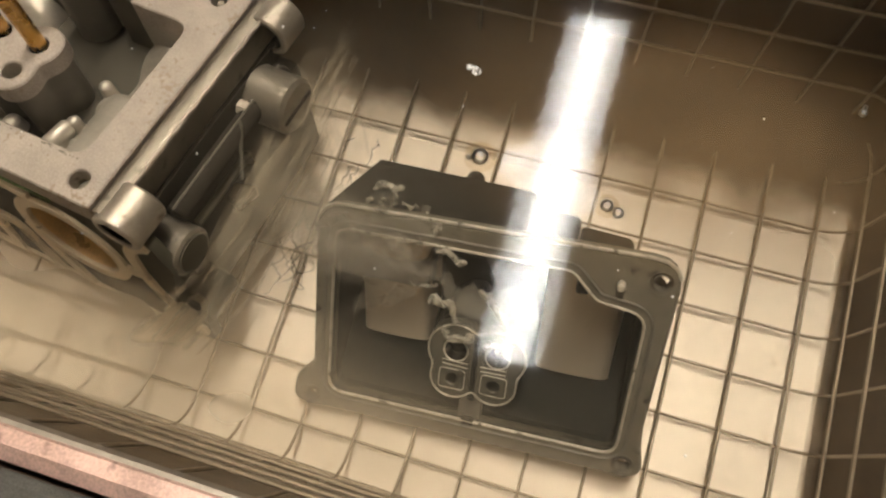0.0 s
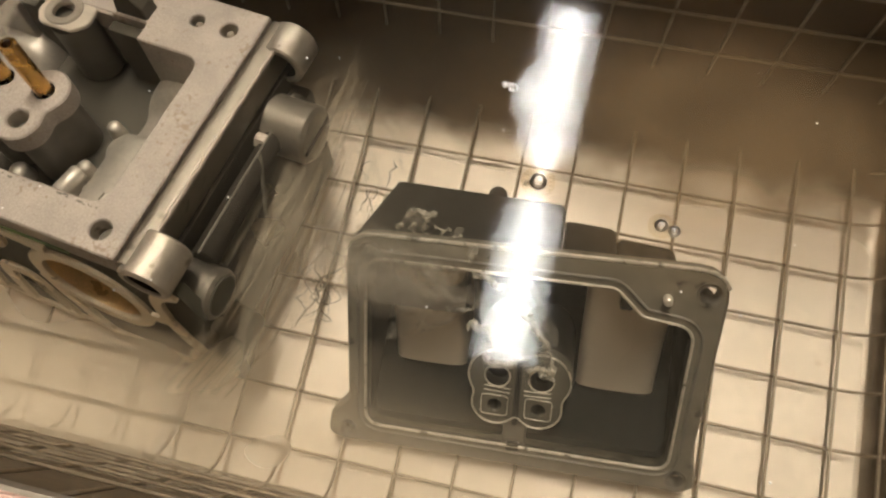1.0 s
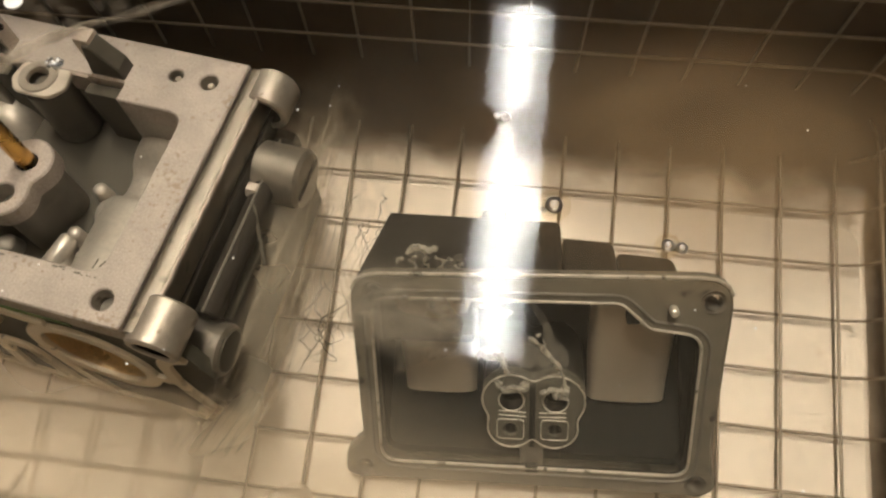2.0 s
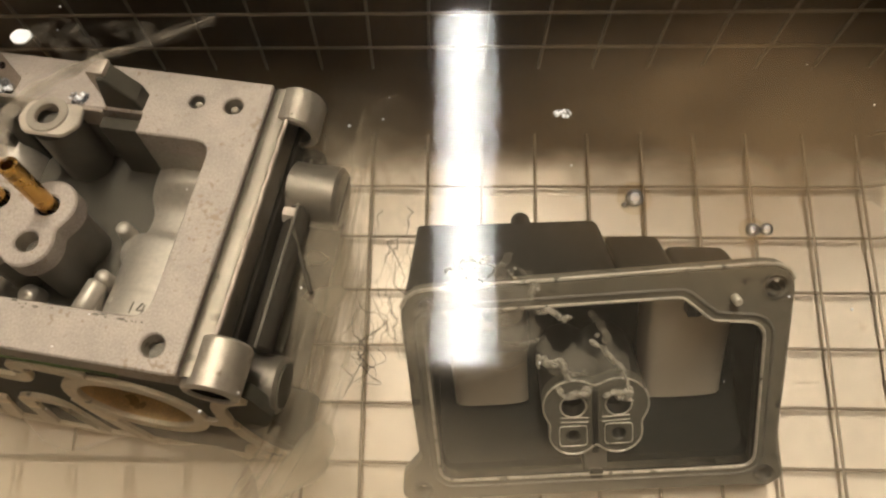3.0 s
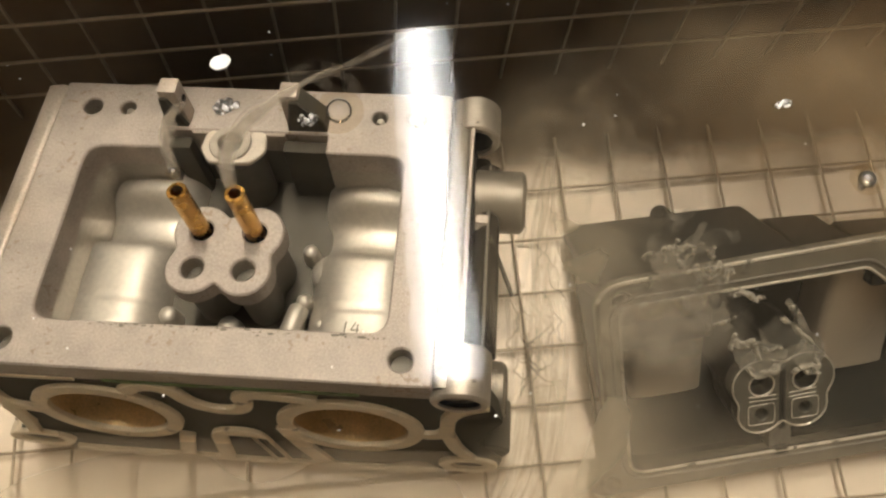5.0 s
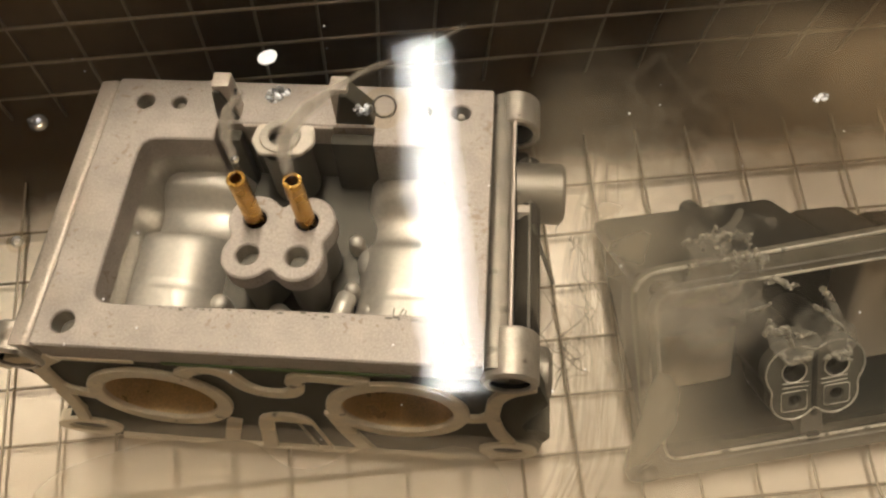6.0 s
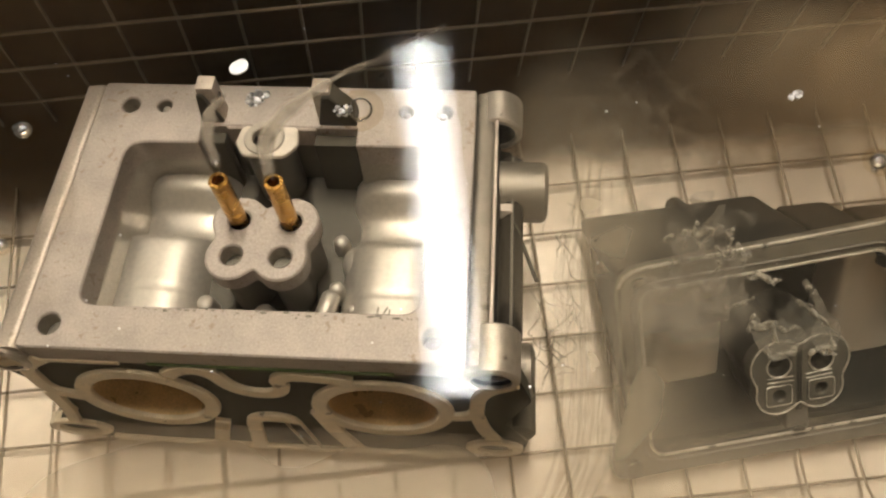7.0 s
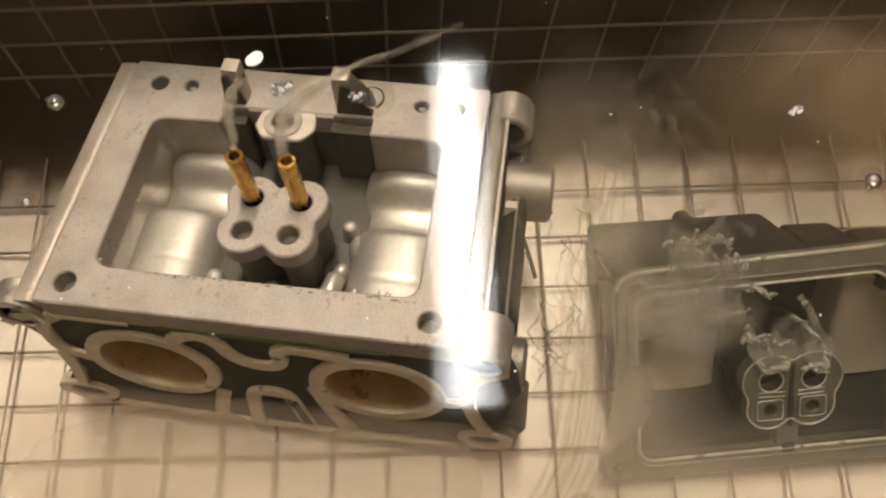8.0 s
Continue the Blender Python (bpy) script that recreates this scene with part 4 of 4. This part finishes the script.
def ribbon(points, widths, seed, wobble=0.0006, n=30, bm=None):
    """A flat drifting veil, widths in metres along it."""
    bm = bm or bmesh.new()
    pts = wavy(points, 0, seed, wobble, n)
    rows = []
    for k, p in enumerate(pts):
        d = (pts[min(k + 1, n - 1)] - pts[max(k - 1, 0)]).normalized()
        side = Vector((-d.y, d.x, 0)).normalized()
        s = k / (n - 1) * (len(widths) - 1)
        i = min(int(s), len(widths) - 2)
        w = widths[i] + (widths[i + 1] - widths[i]) * (s - i)
        rows.append([bm.verts.new(p + side * w * q + Vector((0, 0, 0.0006 * (1 - 4 * q * q) + 0.0004 * math.sin(k * 0.9 + q * 5)))) for q in (-0.5, -0.3, -0.1, 0.1, 0.3, 0.5)])
    for a, b in zip(rows, rows[1:]):
        for k in range(5):
            bm.faces.new((a[k], a[k + 1], b[k + 1], b[k]))
    return bm


def sheet(cx, cy, z, wx, wy, turn, mat, seed, tilt=0.0, fit_tank=False):
    rnd = random.Random(seed)
    ph = [rnd.uniform(0, 6.28) for _ in range(4)]
    bm = bmesh.new()
    bmesh.ops.create_grid(bm, x_segments=24, y_segments=24, size=0.5)
    for v in bm.verts:
        x, y = v.co.x, v.co.y
        v.co = Vector((x * wx, y * wy, 0.0025 * (math.sin(7 * x + ph[0]) + math.sin(6 * y + ph[1]) + 0.5 * math.sin(13 * x + 9 * y + ph[2]))))
    for v in bm.verts:
        if fit_tank:
            v.co.x, v.co.y = min(v.co.x, X1 - 0.003 - cx), max(min(v.co.y, Y1 - 0.003 - cy), Y0 + 0.003 - cy)
    ob = solo("murk_cloud", bm, mat, "cloud of fine dirt suspended in the liquid", "murk", "stuff", smooth=180)
    ob.matrix_world = pose(cx, cy, z, tilt, 0, turn)
    return ob


def build_dirt():
    made = {}
    # grey sludge on the bowl, in the bowl's own space
    rnd = random.Random(21)

    def lump_chain(bm, pts, r):
        """A bumpy seam of curds."""
        for (x, y), (nx, ny) in zip(pts, pts[1:]):
            steps = max(2, int(math.hypot(nx - x, ny - y) / (0.55 * r)))
            for j in range(steps):
                f = j / steps
                rr = r * rnd.choice((0.35, 0.45, 0.55, 0.6, 0.9))
                at = Vector((x + (nx - x) * f + rnd.gauss(0, 0.28 * r), y + (ny - y) * f + rnd.gauss(0, 0.28 * r), 1.0 + rnd.uniform(-0.3, 0.4))) * 0.001
                made_verts = bmesh.ops.create_icosphere(bm, subdivisions=2, radius=rr * 0.001, matrix=Matrix.Translation(at) @ Matrix.Diagonal((rnd.uniform(0.8, 1.4), rnd.uniform(0.8, 1.4), 0.5, 1)))["verts"]
                for v in made_verts:
                    v.co += 0.0003 * r * noise.noise_vector(v.co * 1400)

    for seed, chain, r in ((1, [(-12.0, 44.5), (-8.5, 43.8), (-6.3, 42.0), (-5.4, 43.2)], 0.75), (2, [(-1.0, 36.5), (1.6, 34.2), (3.4, 32.6), (5.2, 29.5), (6.8, 26.0), (8.4, 22.6)], 0.62), (11, [(2.2, 21.4), (4.6, 22.6), (7.4, 22.4), (5.2, 21.4), (8.2, 20.6)], 0.8),
                           (3, [(-12.6, 30.7), (-11.4, 32.1), (-9.7, 31.2), (-7.4, 31.9), (-7.0, 29.7), (-6.0, 26.5)], 0.95), (4, [(-8.6, 24.6), (-7.2, 22.6), (-4.4, 22.2), (-1.8, 22.8), (-1.2, 24.2), (-3.5, 22.6), (-6.0, 23.0)], 0.85),
                           (5, [(-27.8, 57.0), (-25.5, 58.2), (-22.4, 57.2), (-21.5, 58.7)], 0.7), (6, [(-13.6, 47.6), (-12.6, 50.8), (-11.6, 49.4)], 0.6)):
        bm = bmesh.new()
        lump_chain(bm, chain, r)
        ribbon([(x / 1000, y / 1000, 0.0012) for x, y in chain], [r * 0.0005, r * 0.0022, r * 0.0016, r * 0.0008], 60 + seed, 0.0004, 40, bm)
        s = solo("sludge", bm, WISP, "pale grey curds of sludge clinging to the float bowl", "sludge", "stuff", smooth=180)
        s.matrix_world = BOWL
    # a thin film spans the column between the seams, and a brown smear lies over the back corner
    bm = ribbon([(0.0, 0.023, 0.0012), (-0.0005, 0.027, 0.0013), (-0.0020, 0.032, 0.0014), (-0.0035, 0.037, 0.0014)], (0.0150, 0.0125, 0.0085, 0.0030), 71, 0.0002)
    s = solo("sludge_film", bm, FILM_VEIL, "thin grey film of sludge over the well column", "sludge", "stuff", smooth=180)
    s.matrix_world = BOWL
    for x, y, z, wx, wy, turn, seed in ((-26, 37.5, 2.6, 36, 24, 6, 72), (-29, 42, 3.6, 28, 26, -20, 73), (-22, 35, 1.6, 30, 15, 12, 74)):
        s = sheet(0, 0, 0, wx / 1000, wy / 1000, 0, SMEAR, seed)
        s.name = "sludge_smear"
        for v in s.data.vertices:
            v.co.z *= 0.25
        s.matrix_world = BOWL @ pose(x / 1000, y / 1000, z / 1000, 0, 0, turn)
        made.setdefault("smears", []).append((s, x, y, z, turn))
        tagged(s, "soft brown smear of sludge over the float bowl's corner", "sludge", kind="stuff")
    for seed, pts, widths in ((6, ((-39, 40), (-30, 38), (-20, 36), (-14, 40)), (5, 9, 8, 3)), (7, ((-36, 47), (-28, 46), (-20, 49), (-12, 46)), (2, 7, 6, 2)), (8, ((-31, 33), (-24, 41), (-25, 52), (-29, 60)), (2, 6, 8, 3)),
                              (9, ((-22, 36), (-17, 45), (-21, 56)), (2, 6, 3)), (10, ((-40, 34), (-38, 42), (-33, 50)), (5, 8, 2)), (14, ((-38, 50), (-32, 44), (-26, 47), (-18, 42)), (3, 8, 7, 3)), (15, ((-28, 34), (-21, 43), (-15, 47)), (3, 7, 2)), (16, ((-36, 36), (-27, 44), (-19, 38)), (4, 9, 3)), (17, ((-24, 50), (-19, 57), (-12, 60)), (3, 6, 2)), (18, ((-31, 55), (-26, 63), (-21, 66)), (2, 5, 2))):
        bm = ribbon([(x / 1000, y / 1000, (2.0 + 0.4 * (seed % 3)) / 1000) for x, y in pts], [w / 1000 for w in widths], seed, 0.0007)
        s = solo("sludge_veil", bm, SLUDGE, "thin grey veil of sludge drifting over the float bowl", "sludge", "stuff", smooth=180)
        s.matrix_world = BOWL
        if max(y for x, y in pts) > 51:
            made.setdefault("sheets", []).append((s, 0.003, 0.012))
    # ragged skins of sludge stand out from the wells and the column's edges
    rag = random.Random(88)
    for outline, z, dx, dy, mat in (
            ([(-10.2, 24.4), (-12.2, 29.0), (-13.0, 31.5), (-11.6, 33.8), (-11.0, 35.6), (-10.4, 33.2), (-9.0, 30.4), (-7.0, 29.8), (-5.6, 31.4), (-4.6, 32.6), (-4.0, 30.6), (-1.0, 29.0), (0.6, 27.2), (0.4, 23.2), (-3.0, 21.6), (-7.0, 21.8)], 1.1, -0.001, -0.003, SKIN),
            ([(2.0, 27.6), (3.6, 30.0), (2.6, 35.0), (-0.4, 40.4), (0.8, 41.0), (3.6, 37.4), (5.6, 32.0), (8.6, 28.6), (9.2, 25.0), (8.0, 21.0), (4.6, 21.6), (2.4, 23.4)], 1.2, 0.001, -0.002, SKIN),
            ([(-21.6, 37.6), (-22.2, 39.8), (-20.2, 40.6), (-17.2, 40.0), (-14.8, 41.4), (-14.4, 43.2), (-13.4, 42.6), (-13.6, 40.4), (-12.4, 39.4), (-12.8, 37.2), (-11.6, 36.4), (-13.4, 35.2), (-16.4, 36.6), (-19.0, 35.6)], 1.3, -0.002, 0.002, SKIN),
            ([(-27.6, 50.4), (-30.2, 56.0), (-31.0, 60.8), (-29.4, 61.4), (-28.4, 59.0), (-26.6, 60.4), (-23.6, 59.2), (-20.4, 61.2), (-19.4, 63.2), (-17.6, 63.0), (-17.8, 61.2), (-19.8, 59.0), (-17.6, 56.8), (-15.6, 57.4), (-16.2, 55.4), (-20.4, 56.0), (-22.0, 52.2), (-24.6, 49.6)], 2.4, -0.002, 0.010, SLUDGE)):
        path = []
        for (ax, ay), (bx, by) in zip(outline, outline[1:] + outline[:1]):
            for k in range(4):
                path.append((ax + (bx - ax) * k / 4 + rag.gauss(0, 0.14), ay + (by - ay) * k / 4 + rag.gauss(0, 0.14)))
        skin = slab(path, (), z - 0.25, z, 0.08)
        for v in skin.verts:
            v.co.z += 0.0004 * noise.noise(v.co * 260)
        f = solo("sludge_skin", skin, mat, "ragged pale skin of sludge lifting off the float bowl", "sludge", "stuff", smooth=180)
        f.matrix_world = BOWL
        made.setdefault("sheets", []).append((f, dx, dy))
    # fine fronds with knobbed tips stand over the bowl's back edge
    bm = bmesh.new()
    for k in range(28):
        if k < 18:
            bx, by, lean = rag.uniform(-31, -15), rag.uniform(47, 58), 0.5
        else:
            bx, by, lean = rag.choice(((-12, 34), (-17, 38), (-5, 31), (2, 38), (6, 31))) + (0.3,)
            bx, by = bx + rag.gauss(0, 1.6), by + rag.gauss(0, 1.2)
        long = rag.uniform(1.0, 3.8) if k < 18 else rag.uniform(0.6, 1.8)
        dx = rag.gauss(lean, 1.0)
        pts = [(bx / 1000, by / 1000, 0.0014), ((bx + dx) / 1000, (by + 0.5 * long) / 1000, 0.0024), ((bx + dx * 1.3 + rag.gauss(0, 0.8)) / 1000, (by + long) / 1000, 0.0028)]
        r = rag.uniform(0.00018, 0.00046)
        line = wavy(pts, 0, 900 + k, 0.0003, 12)
        tube(line, r, 5, bm=bm, taper=lambda u: 1.0 - 0.5 * u)
        bmesh.ops.create_icosphere(bm, subdivisions=1, radius=r * 1.35, matrix=Matrix.Translation(line[-1]))
    f = solo("sludge_fronds", bm, WISP, "pale knobbed fronds of sludge standing over the float bowl", "sludge", "stuff", smooth=180)
    f.matrix_world = BOWL
    made["sheets"].append((f, 0.0, 0.006))
    # milky trails rising from the brass tubes
    for key, label, pts, widths in (
            ("trail", "milky trail rising from a brass tube", ((-0.1645, 0.0530, 0.0715), (-0.1650, 0.0592, 0.0722), (-0.1622, 0.0642, 0.0722), (-0.1570, 0.0688, 0.0720), (-0.1500, 0.0730, 0.0718), (-0.1400, 0.0768, 0.0715), (-0.1275, 0.0830, 0.0710)), (0.0030, 0.0040, 0.0046, 0.0034, 0.0018, 0.0010, 0.0002)),
            ("side_trail", "faint milky trail beside the hinge post", ((-0.1747, 0.0560, 0.0712), (-0.1762, 0.0620, 0.0716), (-0.1763, 0.0670, 0.0716), (-0.1735, 0.0712, 0.0712)), (0.0013, 0.0026, 0.0030, 0.0010))):
        bm = bmesh.new()
        for k in range(6):
            slip = rag.gauss(0, 0.22)
            ribbon([(x + slip * w * 0.7, y + slip * w * 0.5, z - 0.0002 * k) for (x, y, z), w in zip(pts, widths)], [w * rag.uniform(0.35, 0.75) for w in widths], 31 + 7 * k, 0.00035, 50, bm)
        made[key] = solo("milky_trail", bm, TRAIL, label, "trail", "stuff", smooth=180)
    for seed, pts, widths in ((33, ((-0.166, 0.0770, 0.069), (-0.158, 0.0800, 0.070), (-0.153, 0.0765, 0.070), (-0.149, 0.0742, 0.069)), (0.002, 0.007, 0.006, 0.001)), (34, ((-0.152, 0.0815, 0.069), (-0.142, 0.0800, 0.070), (-0.136, 0.0785, 0.070), (-0.127, 0.0835, 0.070)), (0.001, 0.005, 0.003, 0.001))):
        made["smoke%d" % seed] = solo("milky_trail", ribbon(pts, widths, seed, 0.0006), SMOKE, "smoky wisp of dirt behind the carburettor", "trail", "stuff", smooth=180)
    # fine pale strands streaming along the carburettor's side
    bm = bmesh.new()
    rnd = random.Random(40)
    for k in range(34):
        s = rnd.random()
        a = rnd.gauss(0, 0.0035)
        z = rnd.uniform(0.014, 0.040)
        pts = [(-0.100 + a * 0.4, 0.079 + rnd.gauss(0, 0.003), z + 0.008), (-0.1035 - 0.004 * s + a, 0.055, z), (-0.1055 - 0.008 * s + a, 0.030, z), (-0.1105 - 0.008 * s + a, 0.009, z), (-0.1190 - 0.008 * s + a, -0.006, z - 0.004)]
        lo = rnd.choice((0, 0, 1, 1, 2))
        w = rnd.choice((0.0003, 0.0004, 0.0006, 0.0009, 0.0018))
        ribbon(pts[lo:lo + rnd.choice((3, 4, 5))], (w * 0.1, w, w * 0.8, w * 0.1), 100 + k, 0.00025, 26, bm)
    made["strands"] = solo("dirt_strands", bm, STRAND, "fine pale strands of dirt streaming beside the carburettor", "strands", "stuff", smooth=180)
    # curls behind the bowl
    bm = bmesh.new()
    for k in range(22):
        cx, cy = rnd.uniform(-0.104, -0.072), rnd.uniform(0.040, 0.074)
        z = rnd.uniform(0.03, 0.05)
        pts = [(cx, cy, z), (cx + rnd.uniform(-0.004, 0.004), cy + rnd.uniform(0.004, 0.010), z + 0.004), (cx + rnd.uniform(0, 0.010), cy + rnd.uniform(0.004, 0.014), z + 0.006), (cx + rnd.uniform(0.004, 0.014), cy + rnd.uniform(-0.004, 0.004), z)]
        w = rnd.uniform(0.0008, 0.0045)
        ribbon(pts, (w * 0.1, w, w * 0.7, w * 0.1), 300 + k, 0.0006, 26, bm)
    made["loops"] = solo("dirt_strands", bm, CURL, "pale curls of dirt rising behind the float bowl", "strands", "stuff", smooth=180)
    # dark threads on the basket floor between the two castings
    bm = bmesh.new()
    for k in range(18):
        cx, cy = rnd.gauss(-0.1030, 0.0030), rnd.gauss(0.036, 0.008)
        pts = [(cx, cy + 0.008, 0.003), (cx + rnd.uniform(-0.004, 0.004), cy, 0.004 + rnd.uniform(0, 0.004)), (cx + rnd.uniform(-0.003, 0.003), cy - rnd.uniform(0.002, 0.006), 0.005), (cx + rnd.uniform(-0.005, 0.007), cy - rnd.uniform(0.004, 0.012), 0.003)]
        tube(wavy(pts, 0, 500 + k, 0.0006, 28), rnd.uniform(0.00009, 0.00024), 5, bm=bm, taper=lambda u: 0.2 + math.sin(math.pi * min(1, max(0, u))))
    for k in range(7):
        cx, cy = rnd.uniform(-0.104, -0.094), rnd.uniform(0.052, 0.072)
        tube(wavy([(cx, cy, 0.003), (cx + rnd.uniform(-0.001, 0.001), cy - 0.004, 0.006), (cx + rnd.uniform(-0.002, 0.001), cy - rnd.uniform(0.007, 0.012), 0.004)], 0, 700 + k, 0.0005, 18), rnd.uniform(0.00010, 0.00026), 5, bm=bm, taper=lambda u: 0.2 + math.sin(math.pi * min(1, max(0, u))))
    solo("dirt_threads", bm, THREAD, "tangle of dark threads of grime on the basket floor", "grime", "stuff", smooth=180)
    # murk
    sheet(-0.160, -0.012, 0.016, 0.300, 0.080, -5, FRONT_MURK, 1)
    sheet(0.015, 0.088, 0.045, 0.190, 0.110, 0, THIN_MURK, 4, 0, True)
    sheet(-0.040, 0.026, 0.058, 0.170, 0.150, 0, HAZE, 9, 0, True)
    sheet(-0.052, -0.012, 0.018, 0.150, 0.034, 0, NEAR_MURK, 14, -8, True)
    made["drift"] = sheet(-0.030, 0.085, 0.062, 0.110, 0.062, 0, DRIFT, 12)
    made["cloud"] = sheet(-0.080, 0.020, 0.060, 0.052, 0.140, 10, MURK, 7, 8)
    return made


FLOATING = build_floating()
DIRT = build_dirt()


# ---- everything that moves ----
def motions():
    def drift(ob, rows, z=SURF):
        walk(ob, [(t, pose(x / 1000, y / 1000, z, 0, 0, turn)) for t, x, y, turn in rows])

    drift(FLOATING["big"], [(0, -54.1, 41.2, 0), (1, -52.0, 41.6, 5), (1.5, -50.9, 42.5, 10), (3.5, -49.3, 44.1, 20), (4.5, -50.4, 42.6, 25), (5, -50.5, 42.3, 28), (8, -51.0, 41.6, 35)])
    drift(FLOATING["pair"], [(0, -29.9, 38.0, -10), (1.5, -30.2, 37.7, 0), (3.5, -30.0, 38.6, 15), (8, -30.0, 38.6, 20)])
    # the large bubble leaves a bolt hole, rises and drifts over the deck
    walk(FLOATING["deck"], [(t, pose(x / 1000, y / 1000, z / 1000)) for t, x, y, z in ((0, -129.0, 73.6, 46.0), (3.0, -129.0, 73.6, 47.0), (3.5, -128.0, 72.5, 54.0), (3.8, -133.0, 70.0, 69.0), (4.0, -136.9, 69.2, 75.0), (4.5, -141.6, 67.2, 75.0), (5, -143.3, 64.5, 75.0), (8, -146.0, 63.0, 75.0))])
    drift(FLOATING["foam"], [(0, -60.2, 57.8, 0), (3.5, -61.5, 59.8, 20), (5, -62.2, 58.1, 30), (8, -63.0, 56.8, 45)], SURF + 0.0003)
    drift(FLOATING["flake"], [(0, -160.0, 76.0, 0), (3.5, -162.8, 75.9, 0), (5, -165.1, 76.6, 15), (6.5, -168.1, 75.7, 25), (8, -170.5, 72.8, 40)], SURF + 0.0004)
    drift(FLOATING["cluster"], [(0, -164.0, 65.0, 0), (3.5, -164.2, 65.7, 0), (5, -164.0, 67.2, 10), (6.5, -165.6, 67.9, 20), (8, -164.6, 65.7, 30)], SURF + 0.0003)
    drift(FLOATING["jet"], [(0, -173.6, 55.6, 0), (6.5, -173.5, 55.0, 0), (8, -173.4, 53.0, 0)])
    drift(FLOATING["west"], [(0, -211.0, 67.0, 0), (6.5, -210.6, 66.1, 0), (8, -210.3, 64.3, 0)])
    walk(DIRT["strands"], [(0, pose(0, 0, 0)), (2.5, pose(-0.002, -0.002, 0)), (4, pose(-0.001, -0.005, -0.001)), (5, pose(0.003, -0.008, -0.002)), (8, pose(0.011, -0.012, -0.003))])
    for k in (33, 34):
        walk(DIRT["smoke%d" % k], [(0, pose(-0.002, 0, 0)), (3.2, pose(0, 0, 0)), (5, pose(0.008, 0.006, -0.016)), (8, pose(0.012, 0.010, -0.030))])
    walk(DIRT["loops"], [(0, pose(-0.022, -0.010, -0.012)), (3, pose(-0.012, -0.004, -0.006)), (5, pose(-0.002, 0, 0)), (8, pose(0.002, 0.001, 0.001))])
    # the smear over the bowl's corner creeps forward from behind its back edge
    for s, x, y, z, turn in DIRT["smears"]:
        walk(s, [(t, BOWL @ pose((x + dx) / 1000, (y + dy) / 1000, (z + dz) / 1000, 0, 0, turn + da)) for t, dx, dy, dz, da in ((0, -9, 6, -0.6, -12), (1.5, -7, 5, -0.4, -8), (3, -3, 2, -0.2, -3), (4.5, 0, 0, 0, 0), (8, 1, 1, 0.2, 3))])
    for f, dx, dy in DIRT["sheets"]:
        walk(f, [(0, BOWL @ pose(-dx, -dy, -0.006)), (2.5, BOWL @ pose(-dx * 0.7, -dy * 0.7, -0.005)), (4.6, BOWL @ pose(0, 0, 0)), (8, BOWL @ pose(0.0004, 0.0008, 0.0001))])
    # a second cloud spreads along the back wall behind the bowl
    walk(DIRT["drift"], [(0, pose(-0.185, 0.068, 0.006, 4, 0, 0)), (2, pose(-0.165, 0.071, 0.012, 4, 0, 3)), (3.5, pose(-0.105, 0.078, 0.036, 4, 0, 5)), (5, pose(-0.042, 0.080, 0.058, 4, 0, 8)), (8, pose(-0.030, 0.081, 0.060, 4, 0, 10))])
    walk(DIRT["cloud"], [(0, pose(-0.121, 0.018, 0.026, 8, 0, -14)), (2.5, pose(-0.116, 0.018, 0.030, 8, 0, -10)), (3.5, pose(-0.110, 0.018, 0.036, 8, 0, -8)), (4.5, pose(-0.101, 0.020, 0.045, 8, 0, -4)), (8, pose(-0.099, 0.022, 0.047, 8, 0, 0))])


motions()
